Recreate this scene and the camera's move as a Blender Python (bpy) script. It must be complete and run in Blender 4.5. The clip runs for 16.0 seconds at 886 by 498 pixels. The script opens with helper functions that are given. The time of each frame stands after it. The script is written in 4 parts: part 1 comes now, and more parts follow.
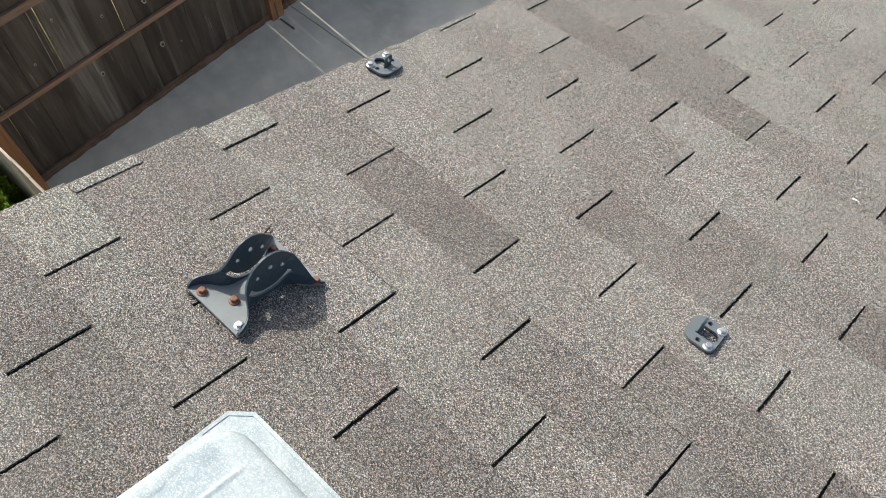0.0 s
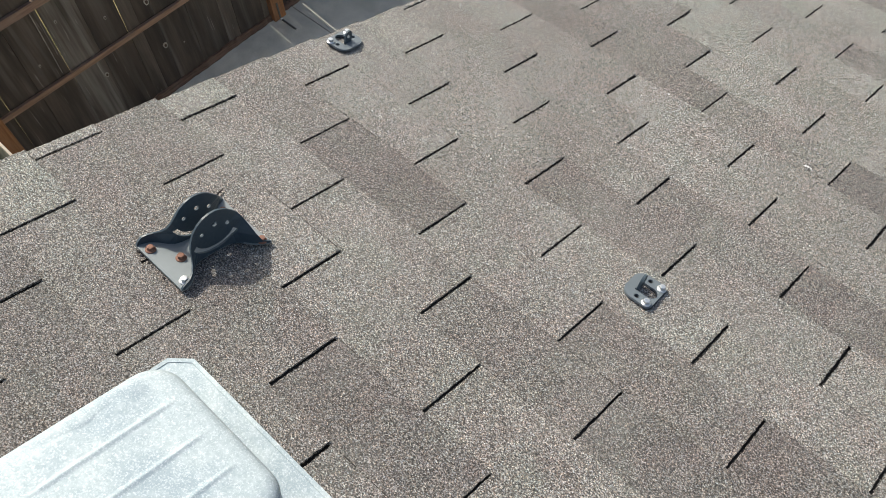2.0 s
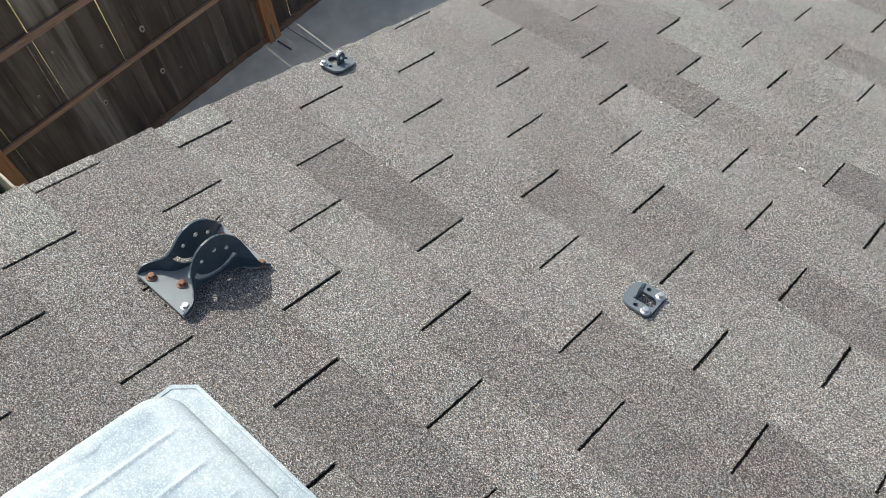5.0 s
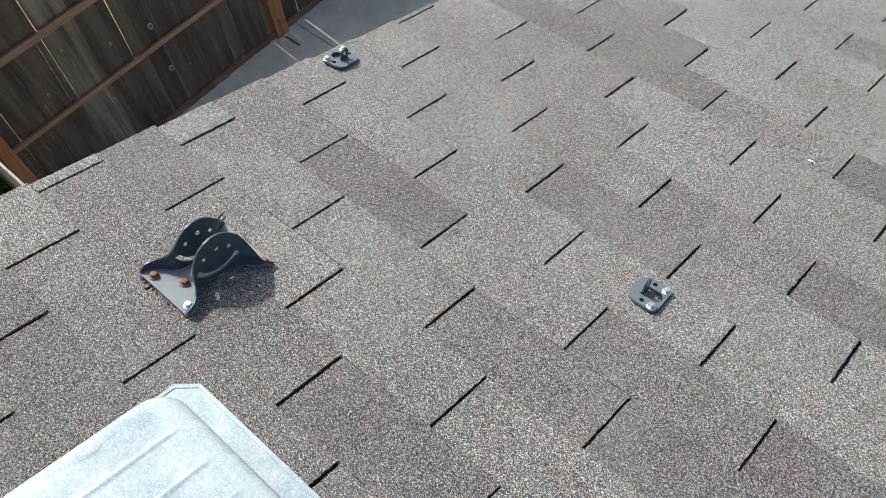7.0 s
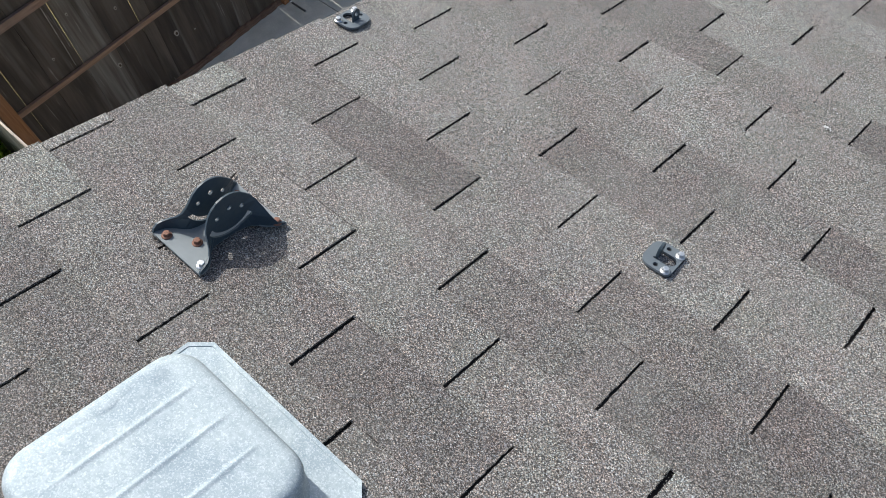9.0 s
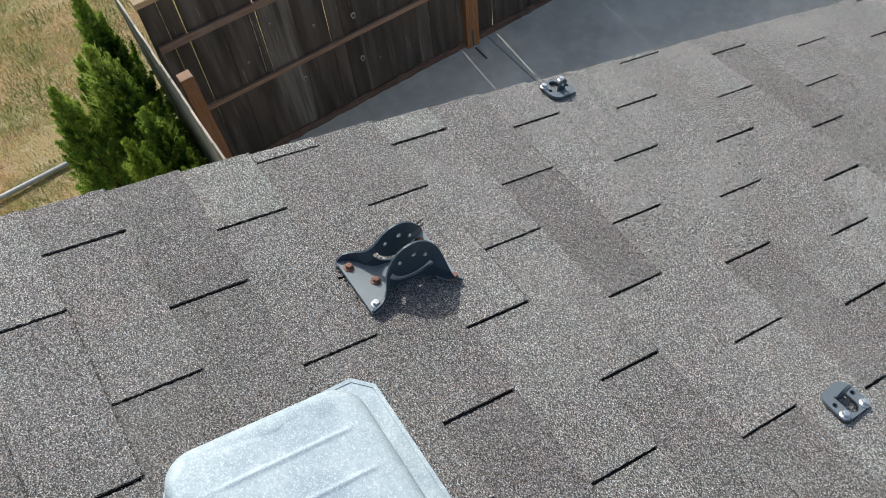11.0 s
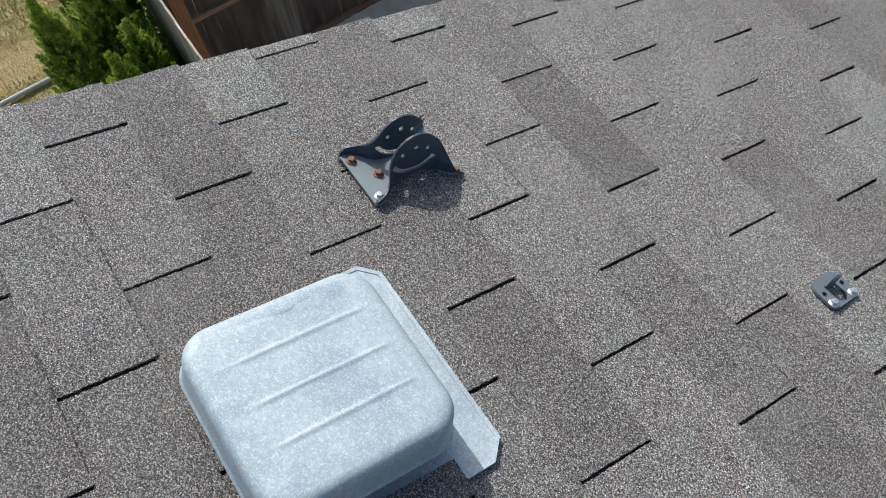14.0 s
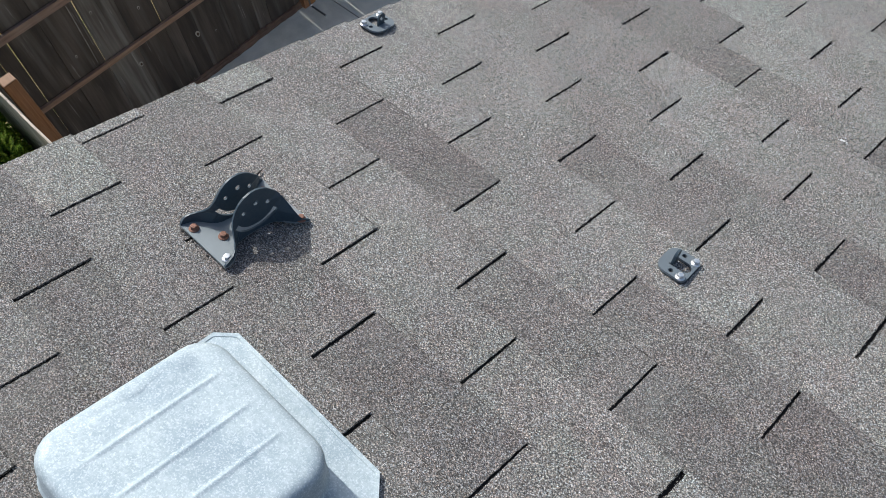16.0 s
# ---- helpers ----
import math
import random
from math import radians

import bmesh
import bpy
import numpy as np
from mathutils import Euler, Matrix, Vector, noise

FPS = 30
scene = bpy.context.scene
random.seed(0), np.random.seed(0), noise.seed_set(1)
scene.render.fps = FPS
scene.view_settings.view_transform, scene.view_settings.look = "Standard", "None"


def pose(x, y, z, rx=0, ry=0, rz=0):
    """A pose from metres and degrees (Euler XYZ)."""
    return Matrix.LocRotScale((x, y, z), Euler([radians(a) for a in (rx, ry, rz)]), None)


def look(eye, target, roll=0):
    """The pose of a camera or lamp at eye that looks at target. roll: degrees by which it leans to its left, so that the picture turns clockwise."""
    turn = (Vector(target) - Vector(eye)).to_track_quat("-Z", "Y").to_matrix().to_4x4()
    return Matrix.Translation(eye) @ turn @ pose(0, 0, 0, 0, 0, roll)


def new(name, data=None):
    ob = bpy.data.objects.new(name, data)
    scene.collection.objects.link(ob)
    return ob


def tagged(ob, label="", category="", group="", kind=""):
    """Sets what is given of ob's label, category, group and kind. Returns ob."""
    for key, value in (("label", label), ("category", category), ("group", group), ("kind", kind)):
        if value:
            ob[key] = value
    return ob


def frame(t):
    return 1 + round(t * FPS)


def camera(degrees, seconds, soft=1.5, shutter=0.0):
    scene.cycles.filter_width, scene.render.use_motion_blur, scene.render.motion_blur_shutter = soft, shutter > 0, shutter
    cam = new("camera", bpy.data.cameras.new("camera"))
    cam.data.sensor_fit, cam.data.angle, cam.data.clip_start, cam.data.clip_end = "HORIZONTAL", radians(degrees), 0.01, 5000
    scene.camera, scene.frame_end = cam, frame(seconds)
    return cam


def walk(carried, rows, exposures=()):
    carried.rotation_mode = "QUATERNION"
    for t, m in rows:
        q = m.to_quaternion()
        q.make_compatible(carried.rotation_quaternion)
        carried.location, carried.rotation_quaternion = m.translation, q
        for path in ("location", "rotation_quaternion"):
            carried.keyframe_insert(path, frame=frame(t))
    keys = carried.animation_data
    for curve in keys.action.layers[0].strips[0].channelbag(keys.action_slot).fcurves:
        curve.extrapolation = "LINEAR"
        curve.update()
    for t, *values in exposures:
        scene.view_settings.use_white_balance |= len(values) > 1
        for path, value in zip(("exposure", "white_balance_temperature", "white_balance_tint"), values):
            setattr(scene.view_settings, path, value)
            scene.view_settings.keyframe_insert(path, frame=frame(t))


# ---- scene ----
PITCH = 17.466      # slope of the roof, degrees
HEIGHT = 3.2207     # the roof's origin above the ground
ROOF = pose(0, 0, HEIGHT, -PITCH, 0, 0)   # roof frame: x along the courses, y down the slope, z off the roof
cam = camera(56.633, 16.0, soft=0.5)
# seconds, then place and turn in the roof's frame
ROWS = [
    (0.0, 0.7479, -0.8302, 0.9963, 43.502, -9.990, 42.002),
    (0.5, 0.8160, -0.8049, 0.9992, 43.545, -9.978, 41.950),
    (1.0, 0.8639, -0.8033, 1.0015, 43.815, -9.512, 42.373),
    (1.5, 0.8876, -0.8070, 0.9979, 43.899, -8.897, 42.596),
    (2.0, 0.8976, -0.8083, 0.9936, 43.867, -8.732, 42.521),
    (2.5, 0.8998, -0.8135, 0.9920, 43.906, -8.339, 42.343),
    (3.0, 0.9063, -0.8142, 0.9990, 44.666, -7.559, 41.528),
    (3.5, 0.9103, -0.8109, 1.0045, 44.930, -7.233, 41.219),
    (4.0, 0.9094, -0.8152, 1.0037, 44.971, -7.028, 41.031),
    (6.5, 0.9009, -0.7844, 1.0082, 44.744, -6.727, 41.382),
    (7.0, 0.9092, -0.7885, 1.0039, 44.492, -6.105, 41.379),
    (7.5, 0.9217, -0.7869, 1.0042, 44.200, -5.548, 41.140),
    (8.0, 0.9220, -0.7836, 1.0026, 43.972, -5.431, 40.693),
    (8.5, 0.9094, -0.7946, 0.9902, 42.873, -6.001, 41.544),
    (9.0, 0.9029, -0.8030, 0.9870, 42.451, -6.280, 41.905),
    (9.5, 0.8862, -0.8151, 0.9935, 42.961, -6.703, 43.949),
    (10.0, 0.8370, -0.8292, 0.9966, 43.924, -7.531, 51.575),
    (10.2, 0.8258, -0.8347, 0.9995, 44.080, -7.823, 53.813),
    (12.3, 0.8164, -0.8751, 0.9847, 43.540, -8.522, 57.720),
    (12.5, 0.8190, -0.8823, 0.9836, 43.164, -9.113, 57.324),
    (13.0, 0.8215, -0.8923, 0.9762, 42.021, -9.905, 56.666),
    (13.5, 0.8270, -0.9144, 0.9630, 40.228, -9.833, 57.196),
    (14.0, 0.8472, -0.8962, 0.9689, 38.781, -9.223, 55.973),
    (14.5, 0.8907, -0.8439, 0.9920, 41.713, -7.402, 46.906),
    (15.0, 0.9098, -0.8328, 0.9930, 42.625, -6.826, 43.873),
    (15.5, 0.9091, -0.8243, 1.0047, 42.715, -6.770, 43.791),
    (16.0, 0.9089, -0.8344, 0.9982, 42.745, -6.820, 43.559),
]
# seconds, stops, kelvin, tint
EXPOSURES = [(0.0, 0.42, 6620, 6), (2.0, 0.32, 6600, 5), (4.0, 0.33, 6380, 5), (7.0, 0.37, 6220, 5), (8.5, 0.25, 6150, 7), (10.0, 0.08, 6030, 6), (12.5, 0.20, 6050, 4), (14.0, 0.0, 5970, 6), (15.0, 0.08, 5965, 6), (16.0, 0.14, 5960, 6)]
walk(cam, [(t, ROOF @ pose(*row)) for t, *row in ROWS], EXPOSURES)

# ---------------------------------------------------------------- light
SUN_TRAVEL = Vector((0.98, -0.11, -1.0)).normalized()
world = bpy.data.worlds.new("sky")
scene.world = world
world.use_nodes = True
wn = world.node_tree.nodes
sky = wn.new("ShaderNodeTexSky")
sky.sky_type, sky.sun_disc = "NISHITA", False
sky.sun_elevation = math.asin(-SUN_TRAVEL.z)
sky.sun_rotation = math.atan2(-SUN_TRAVEL.x, -SUN_TRAVEL.y)
sky.dust_density = 4.0
world.node_tree.links.new(sky.outputs[0], wn["Background"].inputs[0])
wn["Background"].inputs[1].default_value = 0.138
sun = new("sun", bpy.data.lights.new("sun", "SUN"))
sun.data.energy, sun.data.angle, sun.data.color = 3.35, radians(0.7), (1.0, 0.95, 0.88)
sun.matrix_world = look((-12, 1, 15), Vector((-12, 1, 15)) + SUN_TRAVEL)


# ---------------------------------------------------------------- materials
class Nodes:
    """A material's node tree with short calls."""

    def __init__(self, name, rough=0.6, metal=0.0):
        self.mat = bpy.data.materials.new(name)
        self.mat.use_nodes = True
        self.tree = self.mat.node_tree
        self.bsdf = self.tree.nodes["Principled BSDF"]
        self.bsdf.inputs["Roughness"].default_value = rough
        self.bsdf.inputs["Metallic"].default_value = metal
        self.coords = self.tree.nodes.new("ShaderNodeTexCoord")
        self.geo = self.tree.nodes.new("ShaderNodeNewGeometry")

    def link(self, a, b):
        self.tree.links.new(a, b)

    def space(self, which="Position", scale=(1, 1, 1)):
        m = self.tree.nodes.new("ShaderNodeMapping")
        m.inputs["Scale"].default_value = scale
        self.link(self.geo.outputs["Position"] if which == "Position" else self.coords.outputs[which], m.inputs[0])
        return m.outputs[0]

    def noise(self, vec, scale, detail=3.0, rough=0.55):
        n = self.tree.nodes.new("ShaderNodeTexNoise")
        n.inputs["Scale"].default_value, n.inputs["Detail"].default_value, n.inputs["Roughness"].default_value = scale, detail, rough
        self.link(vec, n.inputs["Vector"])
        return n.outputs[0]

    def cells(self, vec, scale, feature="F1"):
        n = self.tree.nodes.new("ShaderNodeTexVoronoi")
        n.feature = feature
        n.inputs["Scale"].default_value = scale
        self.link(vec, n.inputs["Vector"])
        return n

    def ramp(self, fac, stops, kind="LINEAR"):
        r = self.tree.nodes.new("ShaderNodeValToRGB")
        r.color_ramp.interpolation = kind
        el = r.color_ramp.elements
        while len(el) < len(stops):
            el.new(0.5)
        for e, (p, c) in zip(el, stops):
            e.position, e.color = p, (*c, 1) if not isinstance(c, (int, float)) else (c, c, c, 1)
        self.link(fac, r.inputs[0])
        return r.outputs[0]

    def mix(self, fac, a, b, kind="MIX"):
        m = self.tree.nodes.new("ShaderNodeMix")
        m.data_type, m.blend_type = "RGBA", kind
        for socket, v in ((m.inputs[0], fac), (m.inputs[6], a), (m.inputs[7], b)):
            if isinstance(v, (int, float)):
                socket.default_value = v if socket == m.inputs[0] else (v, v, v, 1)
            elif isinstance(v, tuple):
                socket.default_value = (*v, 1)
            else:
                self.link(v, socket)
        return m.outputs[2]

    def math(self, op, a, b=0.0):
        m = self.tree.nodes.new("ShaderNodeMath")
        m.operation = op
        for socket, v in ((m.inputs[0], a), (m.inputs[1], b)):
            if isinstance(v, (int, float)):
                socket.default_value = v
            else:
                self.link(v, socket)
        return m.outputs[0]

    def random(self):
        return self.tree.nodes.new("ShaderNodeObjectInfo").outputs["Random"]

    def island(self):
        return self.geo.outputs["Random Per Island"]

    def bump(self, height, strength, distance, under=None):
        b = self.tree.nodes.new("ShaderNodeBump")
        b.inputs["Strength"].default_value, b.inputs["Distance"].default_value = strength, distance
        self.link(height, b.inputs["Height"])
        if under:
            self.link(under, b.inputs["Normal"])
        return b.outputs[0]

    def done(self, color=None, rough=None, normal=None):
        if color is not None:
            if isinstance(color, tuple):
                self.bsdf.inputs["Base Color"].default_value = (*color, 1)
            else:
                self.link(color, self.bsdf.inputs["Base Color"])
        if rough is not None:
            self.link(rough, self.bsdf.inputs["Roughness"])
        if normal is not None:
            self.link(normal, self.bsdf.inputs["Normal"])
        return self.mat


def shingle_material(name, dark, rand, tint=(1.0, 1.0, 1.0), white=1.0):
    """Mineral granules in a blend of browns, greys and whites; dark is the share of dark granules, white scales the palest ones."""
    n = Nodes(name, 0.8)
    p = n.space()
    grains = n.cells(p, 540)
    pick = n.tree.nodes.new("ShaderNodeSeparateColor")
    n.link(grains.outputs["Color"], pick.inputs[0])
    d, w = dark, white
    body = n.ramp(pick.outputs[0], [
        (0.0, (0.110, 0.104, 0.097)), (0.13 + d, (0.205, 0.193, 0.179)), (0.33 + d, (0.31, 0.295, 0.275)),
        (0.57 + d * 0.8, (0.42 * w, 0.405 * w, 0.381 * w)), (0.80 + d * 0.5, (0.52 * w, 0.508 * w, 0.484 * w)), (0.95 + d * 0.2, (0.62 * w, 0.615 * w, 0.597 * w))], "CONSTANT")
    hue = n.ramp(pick.outputs[1], [(0.0, (1.12, 0.985, 0.87)), (0.3, (1.03, 1.0, 0.96)), (0.6, (0.975, 1.005, 1.0)), (1.0, (0.90, 0.995, 1.08))])
    body = n.mix(1.0, body, hue, "MULTIPLY")
    # dark asphalt shows between the grains
    body = n.mix(n.ramp(grains.outputs["Distance"], [(0.34, 0.0), (0.65, 0.45)]), body, (0.06, 0.056, 0.052))
    # grains lie in small clumps, denser and thinner
    chips = n.noise(p, 475, 0.6, 0.6)
    body = n.mix(1.0, body, n.ramp(chips, [(0.375, (0.34, 0.337, 0.34)), (0.5, (0.92, 0.912, 0.925)), (0.625, (1.58, 1.572, 1.59))]), "MULTIPLY")
    # granule drops: stretches of a strip with a darker or lighter blend
    u = n.space("Position", (5.5, 1.2, 1.2))
    off = n.tree.nodes.new("ShaderNodeVectorMath")
    off.operation = "ADD"
    n.link(u, off.inputs[0])
    shift = n.tree.nodes.new("ShaderNodeCombineXYZ")
    r = n.random() if rand else n.island()
    n.link(n.math("MULTIPLY", r, 71.0), shift.inputs[0])
    n.link(n.math("MULTIPLY", r, 37.0), shift.inputs[1])
    n.link(shift.outputs[0], off.inputs[1])
    drops = n.noise(off.outputs[0], 0.9, 1.0)
    body = n.mix(n.ramp(drops, [(0.40, 0.0), (0.60, 0.36)]), body, n.mix(1.0, body, (0.78, 0.755, 0.74), "MULTIPLY"))
    tone = n.ramp(r, [(0.0, (0.96, 0.945, 0.94)), (0.35, (0.99, 0.983, 0.975)), (0.7, (1.0, 1.0, 1.0)), (1.0, (1.03, 1.035, 1.03))])
    body = n.mix(1.0, n.mix(1.0, body, tone, "MULTIPLY"), tint, "MULTIPLY")
    blotch = n.noise(p, 13.0, 3.0)
    body = n.mix(1.0, body, n.ramp(blotch, [(0.34, (1.035, 0.99, 0.992)), (0.5, (1.0, 1.0, 1.0)), (0.66, (0.975, 1.01, 0.988))]), "MULTIPLY")
    # weathering: pale and greenish stains
    stain = n.noise(p, 5.0, 4.0)
    body = n.mix(n.ramp(stain, [(0.5, 0.0), (0.75, 0.12)]), body, (0.40, 0.40, 0.36))
    worn = n.noise(p, 34.0, 3.0)
    body = n.mix(n.ramp(worn, [(0.62, 0.0), (0.75, 0.12)]), body, (0.12, 0.105, 0.09))
    normal = n.bump(grains.outputs["Distance"], 0.8, 0.0018, n.bump(n.noise(p, 45, 2), 0.14, 0.003))
    return n.done(body, None, normal)


# one material for each shade of granule blend, by its letter
SHINGLE = {"p": shingle_material("granules_pale", -0.04, True, (0.905, 0.935, 0.910)), "l": shingle_material("granules_light", -0.02, True, (0.893, 0.897, 0.884)),
           "m": shingle_material("granules_mid", 0.02, True, (0.853, 0.844, 0.836), 0.97), "h": shingle_material("granules_half_dark", 0.06, True, (0.790, 0.771, 0.768), 0.92),
           "d": shingle_material("granules_dark", 0.09, True, (0.728, 0.703, 0.705), 0.86)}
SHINGLE_FAR = shingle_material("granules_mixed", 0.03, False, (0.85, 0.845, 0.835))


def plain(name, color, rough=0.6, metal=0.0, spread=0.25, scale=30.0, bump=0.0):
    n = Nodes(name, rough, metal)
    p = n.space("Object")
    v = n.noise(p, scale, 4)
    big = n.noise(p, scale * 0.15, 2)
    lo = tuple(c * (1 - spread) for c in color)
    hi = tuple(min(1, c * (1 + spread)) for c in color)
    col = n.mix(n.math("MULTIPLY", n.math("ADD", v, big), 0.5), lo, hi)
    rg = n.ramp(v, [(0.3, max(0.05, rough - 0.12)), (0.7, min(1, rough + 0.12))])
    return n.done(col, rg, n.bump(v, bump, 0.002) if bump else None)


BITUMEN = plain("bitumen", (0.018, 0.016, 0.0145), 0.95, 0, 0.3, 60, 0.3)


def worn_edge():
    """Cut edge of a shingle: bare asphalt with some granules left on it."""
    n = Nodes("worn_asphalt_edge", 0.92)
    grains = n.cells(n.space(), 420)
    pick = n.tree.nodes.new("ShaderNodeSeparateColor")
    n.link(grains.outputs["Color"], pick.inputs[0])
    return n.done(n.ramp(pick.outputs[0], [(0.0, (0.035, 0.031, 0.027)), (0.5, (0.10, 0.092, 0.083)), (0.72, (0.25, 0.235, 0.215))], "CONSTANT"))


EDGE = worn_edge()

PAINT = plain("slate_blue_powder_coat", (0.040, 0.062, 0.080), 0.48, 0.0, 0.2, 160, 0.10)
# paler copy of the coat, with sun and sky sheen put into the colour
SHEEN = plain("sheen_slate_blue_paint", (0.205, 0.228, 0.236), 0.5, 0.0, 0.22, 90, 0.12)
# anchor plates carry a fainter painted sheen; their upright tabs keep the dark coat
ANCHOR = plain("faint_sheen_slate_blue_paint", (0.128, 0.150, 0.166), 0.5, 0.0, 0.2, 110, 0.12)
RUST = plain("rusty_steel", (0.215, 0.105, 0.070), 0.65, 0.15, 0.6, 420, 0.4)
ZINC = plain("zinc_plated_steel", (0.62, 0.63, 0.64), 0.42, 0.85, 0.12, 200)
PIPE = plain("dull_galvanised_pipe", (0.40, 0.41, 0.40), 0.6, 0.2, 0.2, 40)
STRAP = plain("tarnished_steel_strap", (0.10, 0.095, 0.085), 0.65, 0.2, 0.4, 60)
RUBBER = plain("sealing_washer", (0.03, 0.03, 0.032), 0.8, 0, 0.2, 80)
WALL = plain("pale_siding_paint", (0.62, 0.60, 0.55), 0.7, 0, 0.06, 9, 0.1)
TRIMPAINT = plain("white_trim_paint", (0.75, 0.74, 0.72), 0.55, 0, 0.06, 12)
JOINT = plain("dirty_joint", (0.035, 0.033, 0.030), 0.9, 0, 0.3, 40)
WHITISH = plain("dried_white_splat", (0.50, 0.50, 0.48), 0.8, 0, 0.2, 300, 0.2)


def galvanised():
    n = Nodes("galvanised_steel", 0.5, 0.22)
    p = n.space("Object")
    sp = n.cells(p, 240)
    pick = n.tree.nodes.new("ShaderNodeSeparateColor")
    n.link(sp.outputs["Color"], pick.inputs[0])
    big, mid = n.noise(p, 11, 4), n.noise(p, 60, 4)
    col = n.mix(pick.outputs[0], (0.350, 0.410, 0.436), (0.42, 0.48, 0.505))
    col = n.mix(n.ramp(big, [(0.44, 0.0), (0.62, 0.65)]), col, (0.285, 0.35, 0.395))
    col = n.mix(n.ramp(mid, [(0.50, 0.0), (0.70, 0.4)]), col, (0.53, 0.585, 0.605))
    speck = n.noise(p, 420, 3)
    col = n.mix(n.ramp(speck, [(0.50, 0.0), (0.72, 0.6)]), col, (0.72, 0.765, 0.785))
    rg = n.math("ADD", n.math("MULTIPLY", pick.outputs[1], 0.12), n.ramp(big, [(0.35, 0.58), (0.65, 0.68)]))
    return n.done(col, rg, n.bump(mid, 0.08, 0.004, n.bump(speck, 0.12, 0.001)))


GALV = galvanised()


def wood(name, dark, light, grain_axis="z", rand=True, rough=0.85, grey=0.0):
    n = Nodes(name, rough)
    sc = {"z": (26, 26, 1.6), "y": (26, 1.6, 26), "x": (1.6, 26, 26)}[grain_axis]
    p = n.space("Position", sc)
    r = n.random()
    off = n.tree.nodes.new("ShaderNodeVectorMath")
    off.operation = "ADD"
    shift = n.tree.nodes.new("ShaderNodeCombineXYZ")
    for k in range(3):
        n.link(n.math("MULTIPLY", r, 40.0 + 13 * k), shift.inputs[k])
    n.link(p, off.inputs[0])
    n.link(shift.outputs[0], off.inputs[1])
    g = n.noise(off.outputs[0], 3.2, 6, 0.65)
    col = n.mix(n.ramp(g, [(0.3, 0.0), (0.7, 1.0)]), dark, light)
    big = n.noise(n.space("Position", (6, 6, 1.4)), 1.6, 4)
    col = n.mix(n.ramp(big, [(0.45, 0.0), (0.8, 0.5 + grey)]), col, tuple(0.4 * c + 0.6 * g for c, g in zip(light, (0.165, 0.148, 0.128))))
    col = n.mix(1.0, col, n.ramp(r, [(0, 0.72), (1, 1.25)]), "MULTIPLY")
    return n.done(col, None, n.bump(g, 0.5, 0.003))


def board_wood(name="weathered_fence_board", worn_from=0.52, worn_color=(0.15, 0.142, 0.131)):
    """Old dark boards: soft upright streaks, grey worn stretches and pale scuffs."""
    n = Nodes(name, 0.8)
    r = n.random()
    shift = n.tree.nodes.new("ShaderNodeCombineXYZ")
    for k in range(3):
        n.link(n.math("MULTIPLY", r, 31.0 + 17 * k), shift.inputs[k])
    def field(scale, size, detail, rough=0.55):
        off = n.tree.nodes.new("ShaderNodeVectorMath")
        off.operation = "ADD"
        n.link(n.space("Position", scale), off.inputs[0])
        n.link(shift.outputs[0], off.inputs[1])
        return n.noise(off.outputs[0], size, detail, rough)
    soft, fine = field((9, 9, 1.1), 1.5, 3), field((60, 60, 2.2), 2.2, 5, 0.65)
    worn, scuff = field((13, 13, 0.8), 1.0, 4), field((40, 40, 2.4), 1.4, 4)
    col = n.mix(n.ramp(soft, [(0.34, 0.0), (0.68, 1.0)]), (0.031, 0.0245, 0.0195), (0.084, 0.066, 0.054))
    col = n.mix(n.ramp(fine, [(0.35, 0.32), (0.6, 0.0)]), col, (0.016, 0.012, 0.010))
    col = n.mix(n.ramp(worn, [(worn_from, 0.0), (worn_from + 0.2, 0.5)]), col, worn_color)
    col = n.mix(n.ramp(scuff, [(0.66, 0.0), (0.74, 0.6)]), col, (0.26, 0.245, 0.225))
    col = n.mix(1.0, col, n.ramp(r, [(0, (0.66, 0.62, 0.60)), (0.6, (1.0, 0.98, 0.96)), (1, (1.35, 1.38, 1.40))]), "MULTIPLY")
    return n.done(col, None, n.bump(fine, 0.4, 0.002))


BOARD = board_wood()
BOARD_PALE = board_wood("worn_grey_fence_board", 0.42, (0.22, 0.205, 0.187))
RAILWOOD = wood("brown_stained_rail", (0.175, 0.103, 0.068), (0.37, 0.23, 0.155), "y")
KICKWOOD = wood("rotting_base_board", (0.035, 0.020, 0.014), (0.15, 0.090, 0.066), "y")
RAILDARK = wood("dark_brown_rail", (0.095, 0.058, 0.043), (0.225, 0.145, 0.105), "y")
CAPWOOD = wood("tan_weathered_cap", (0.30, 0.20, 0.11), (0.54, 0.39, 0.24), "y")
POSTWOOD = wood("orange_stained_post", (0.16, 0.065, 0.022), (0.33, 0.15, 0.06), "z")
GREYWOOD = wood("silver_grey_board", (0.095, 0.096, 0.077), (0.29, 0.295, 0.25), "z", grey=0.15)
# bleached ends, made paler still for sunlight on the top edge
TOPWOOD = wood("bleached_sunlit_board_end", (0.20, 0.16, 0.125), (0.50, 0.43, 0.35), "x")
POSTEND = wood("weathered_post_end", (0.16, 0.085, 0.045), (0.42, 0.27, 0.17), "x")
KNOT = plain("knot_wood", (0.05, 0.03, 0.02), 0.8, 0, 0.3, 60)
KNOTRING = plain("pale_knot_ring", (0.27, 0.25, 0.225), 0.85, 0, 0.2, 80)


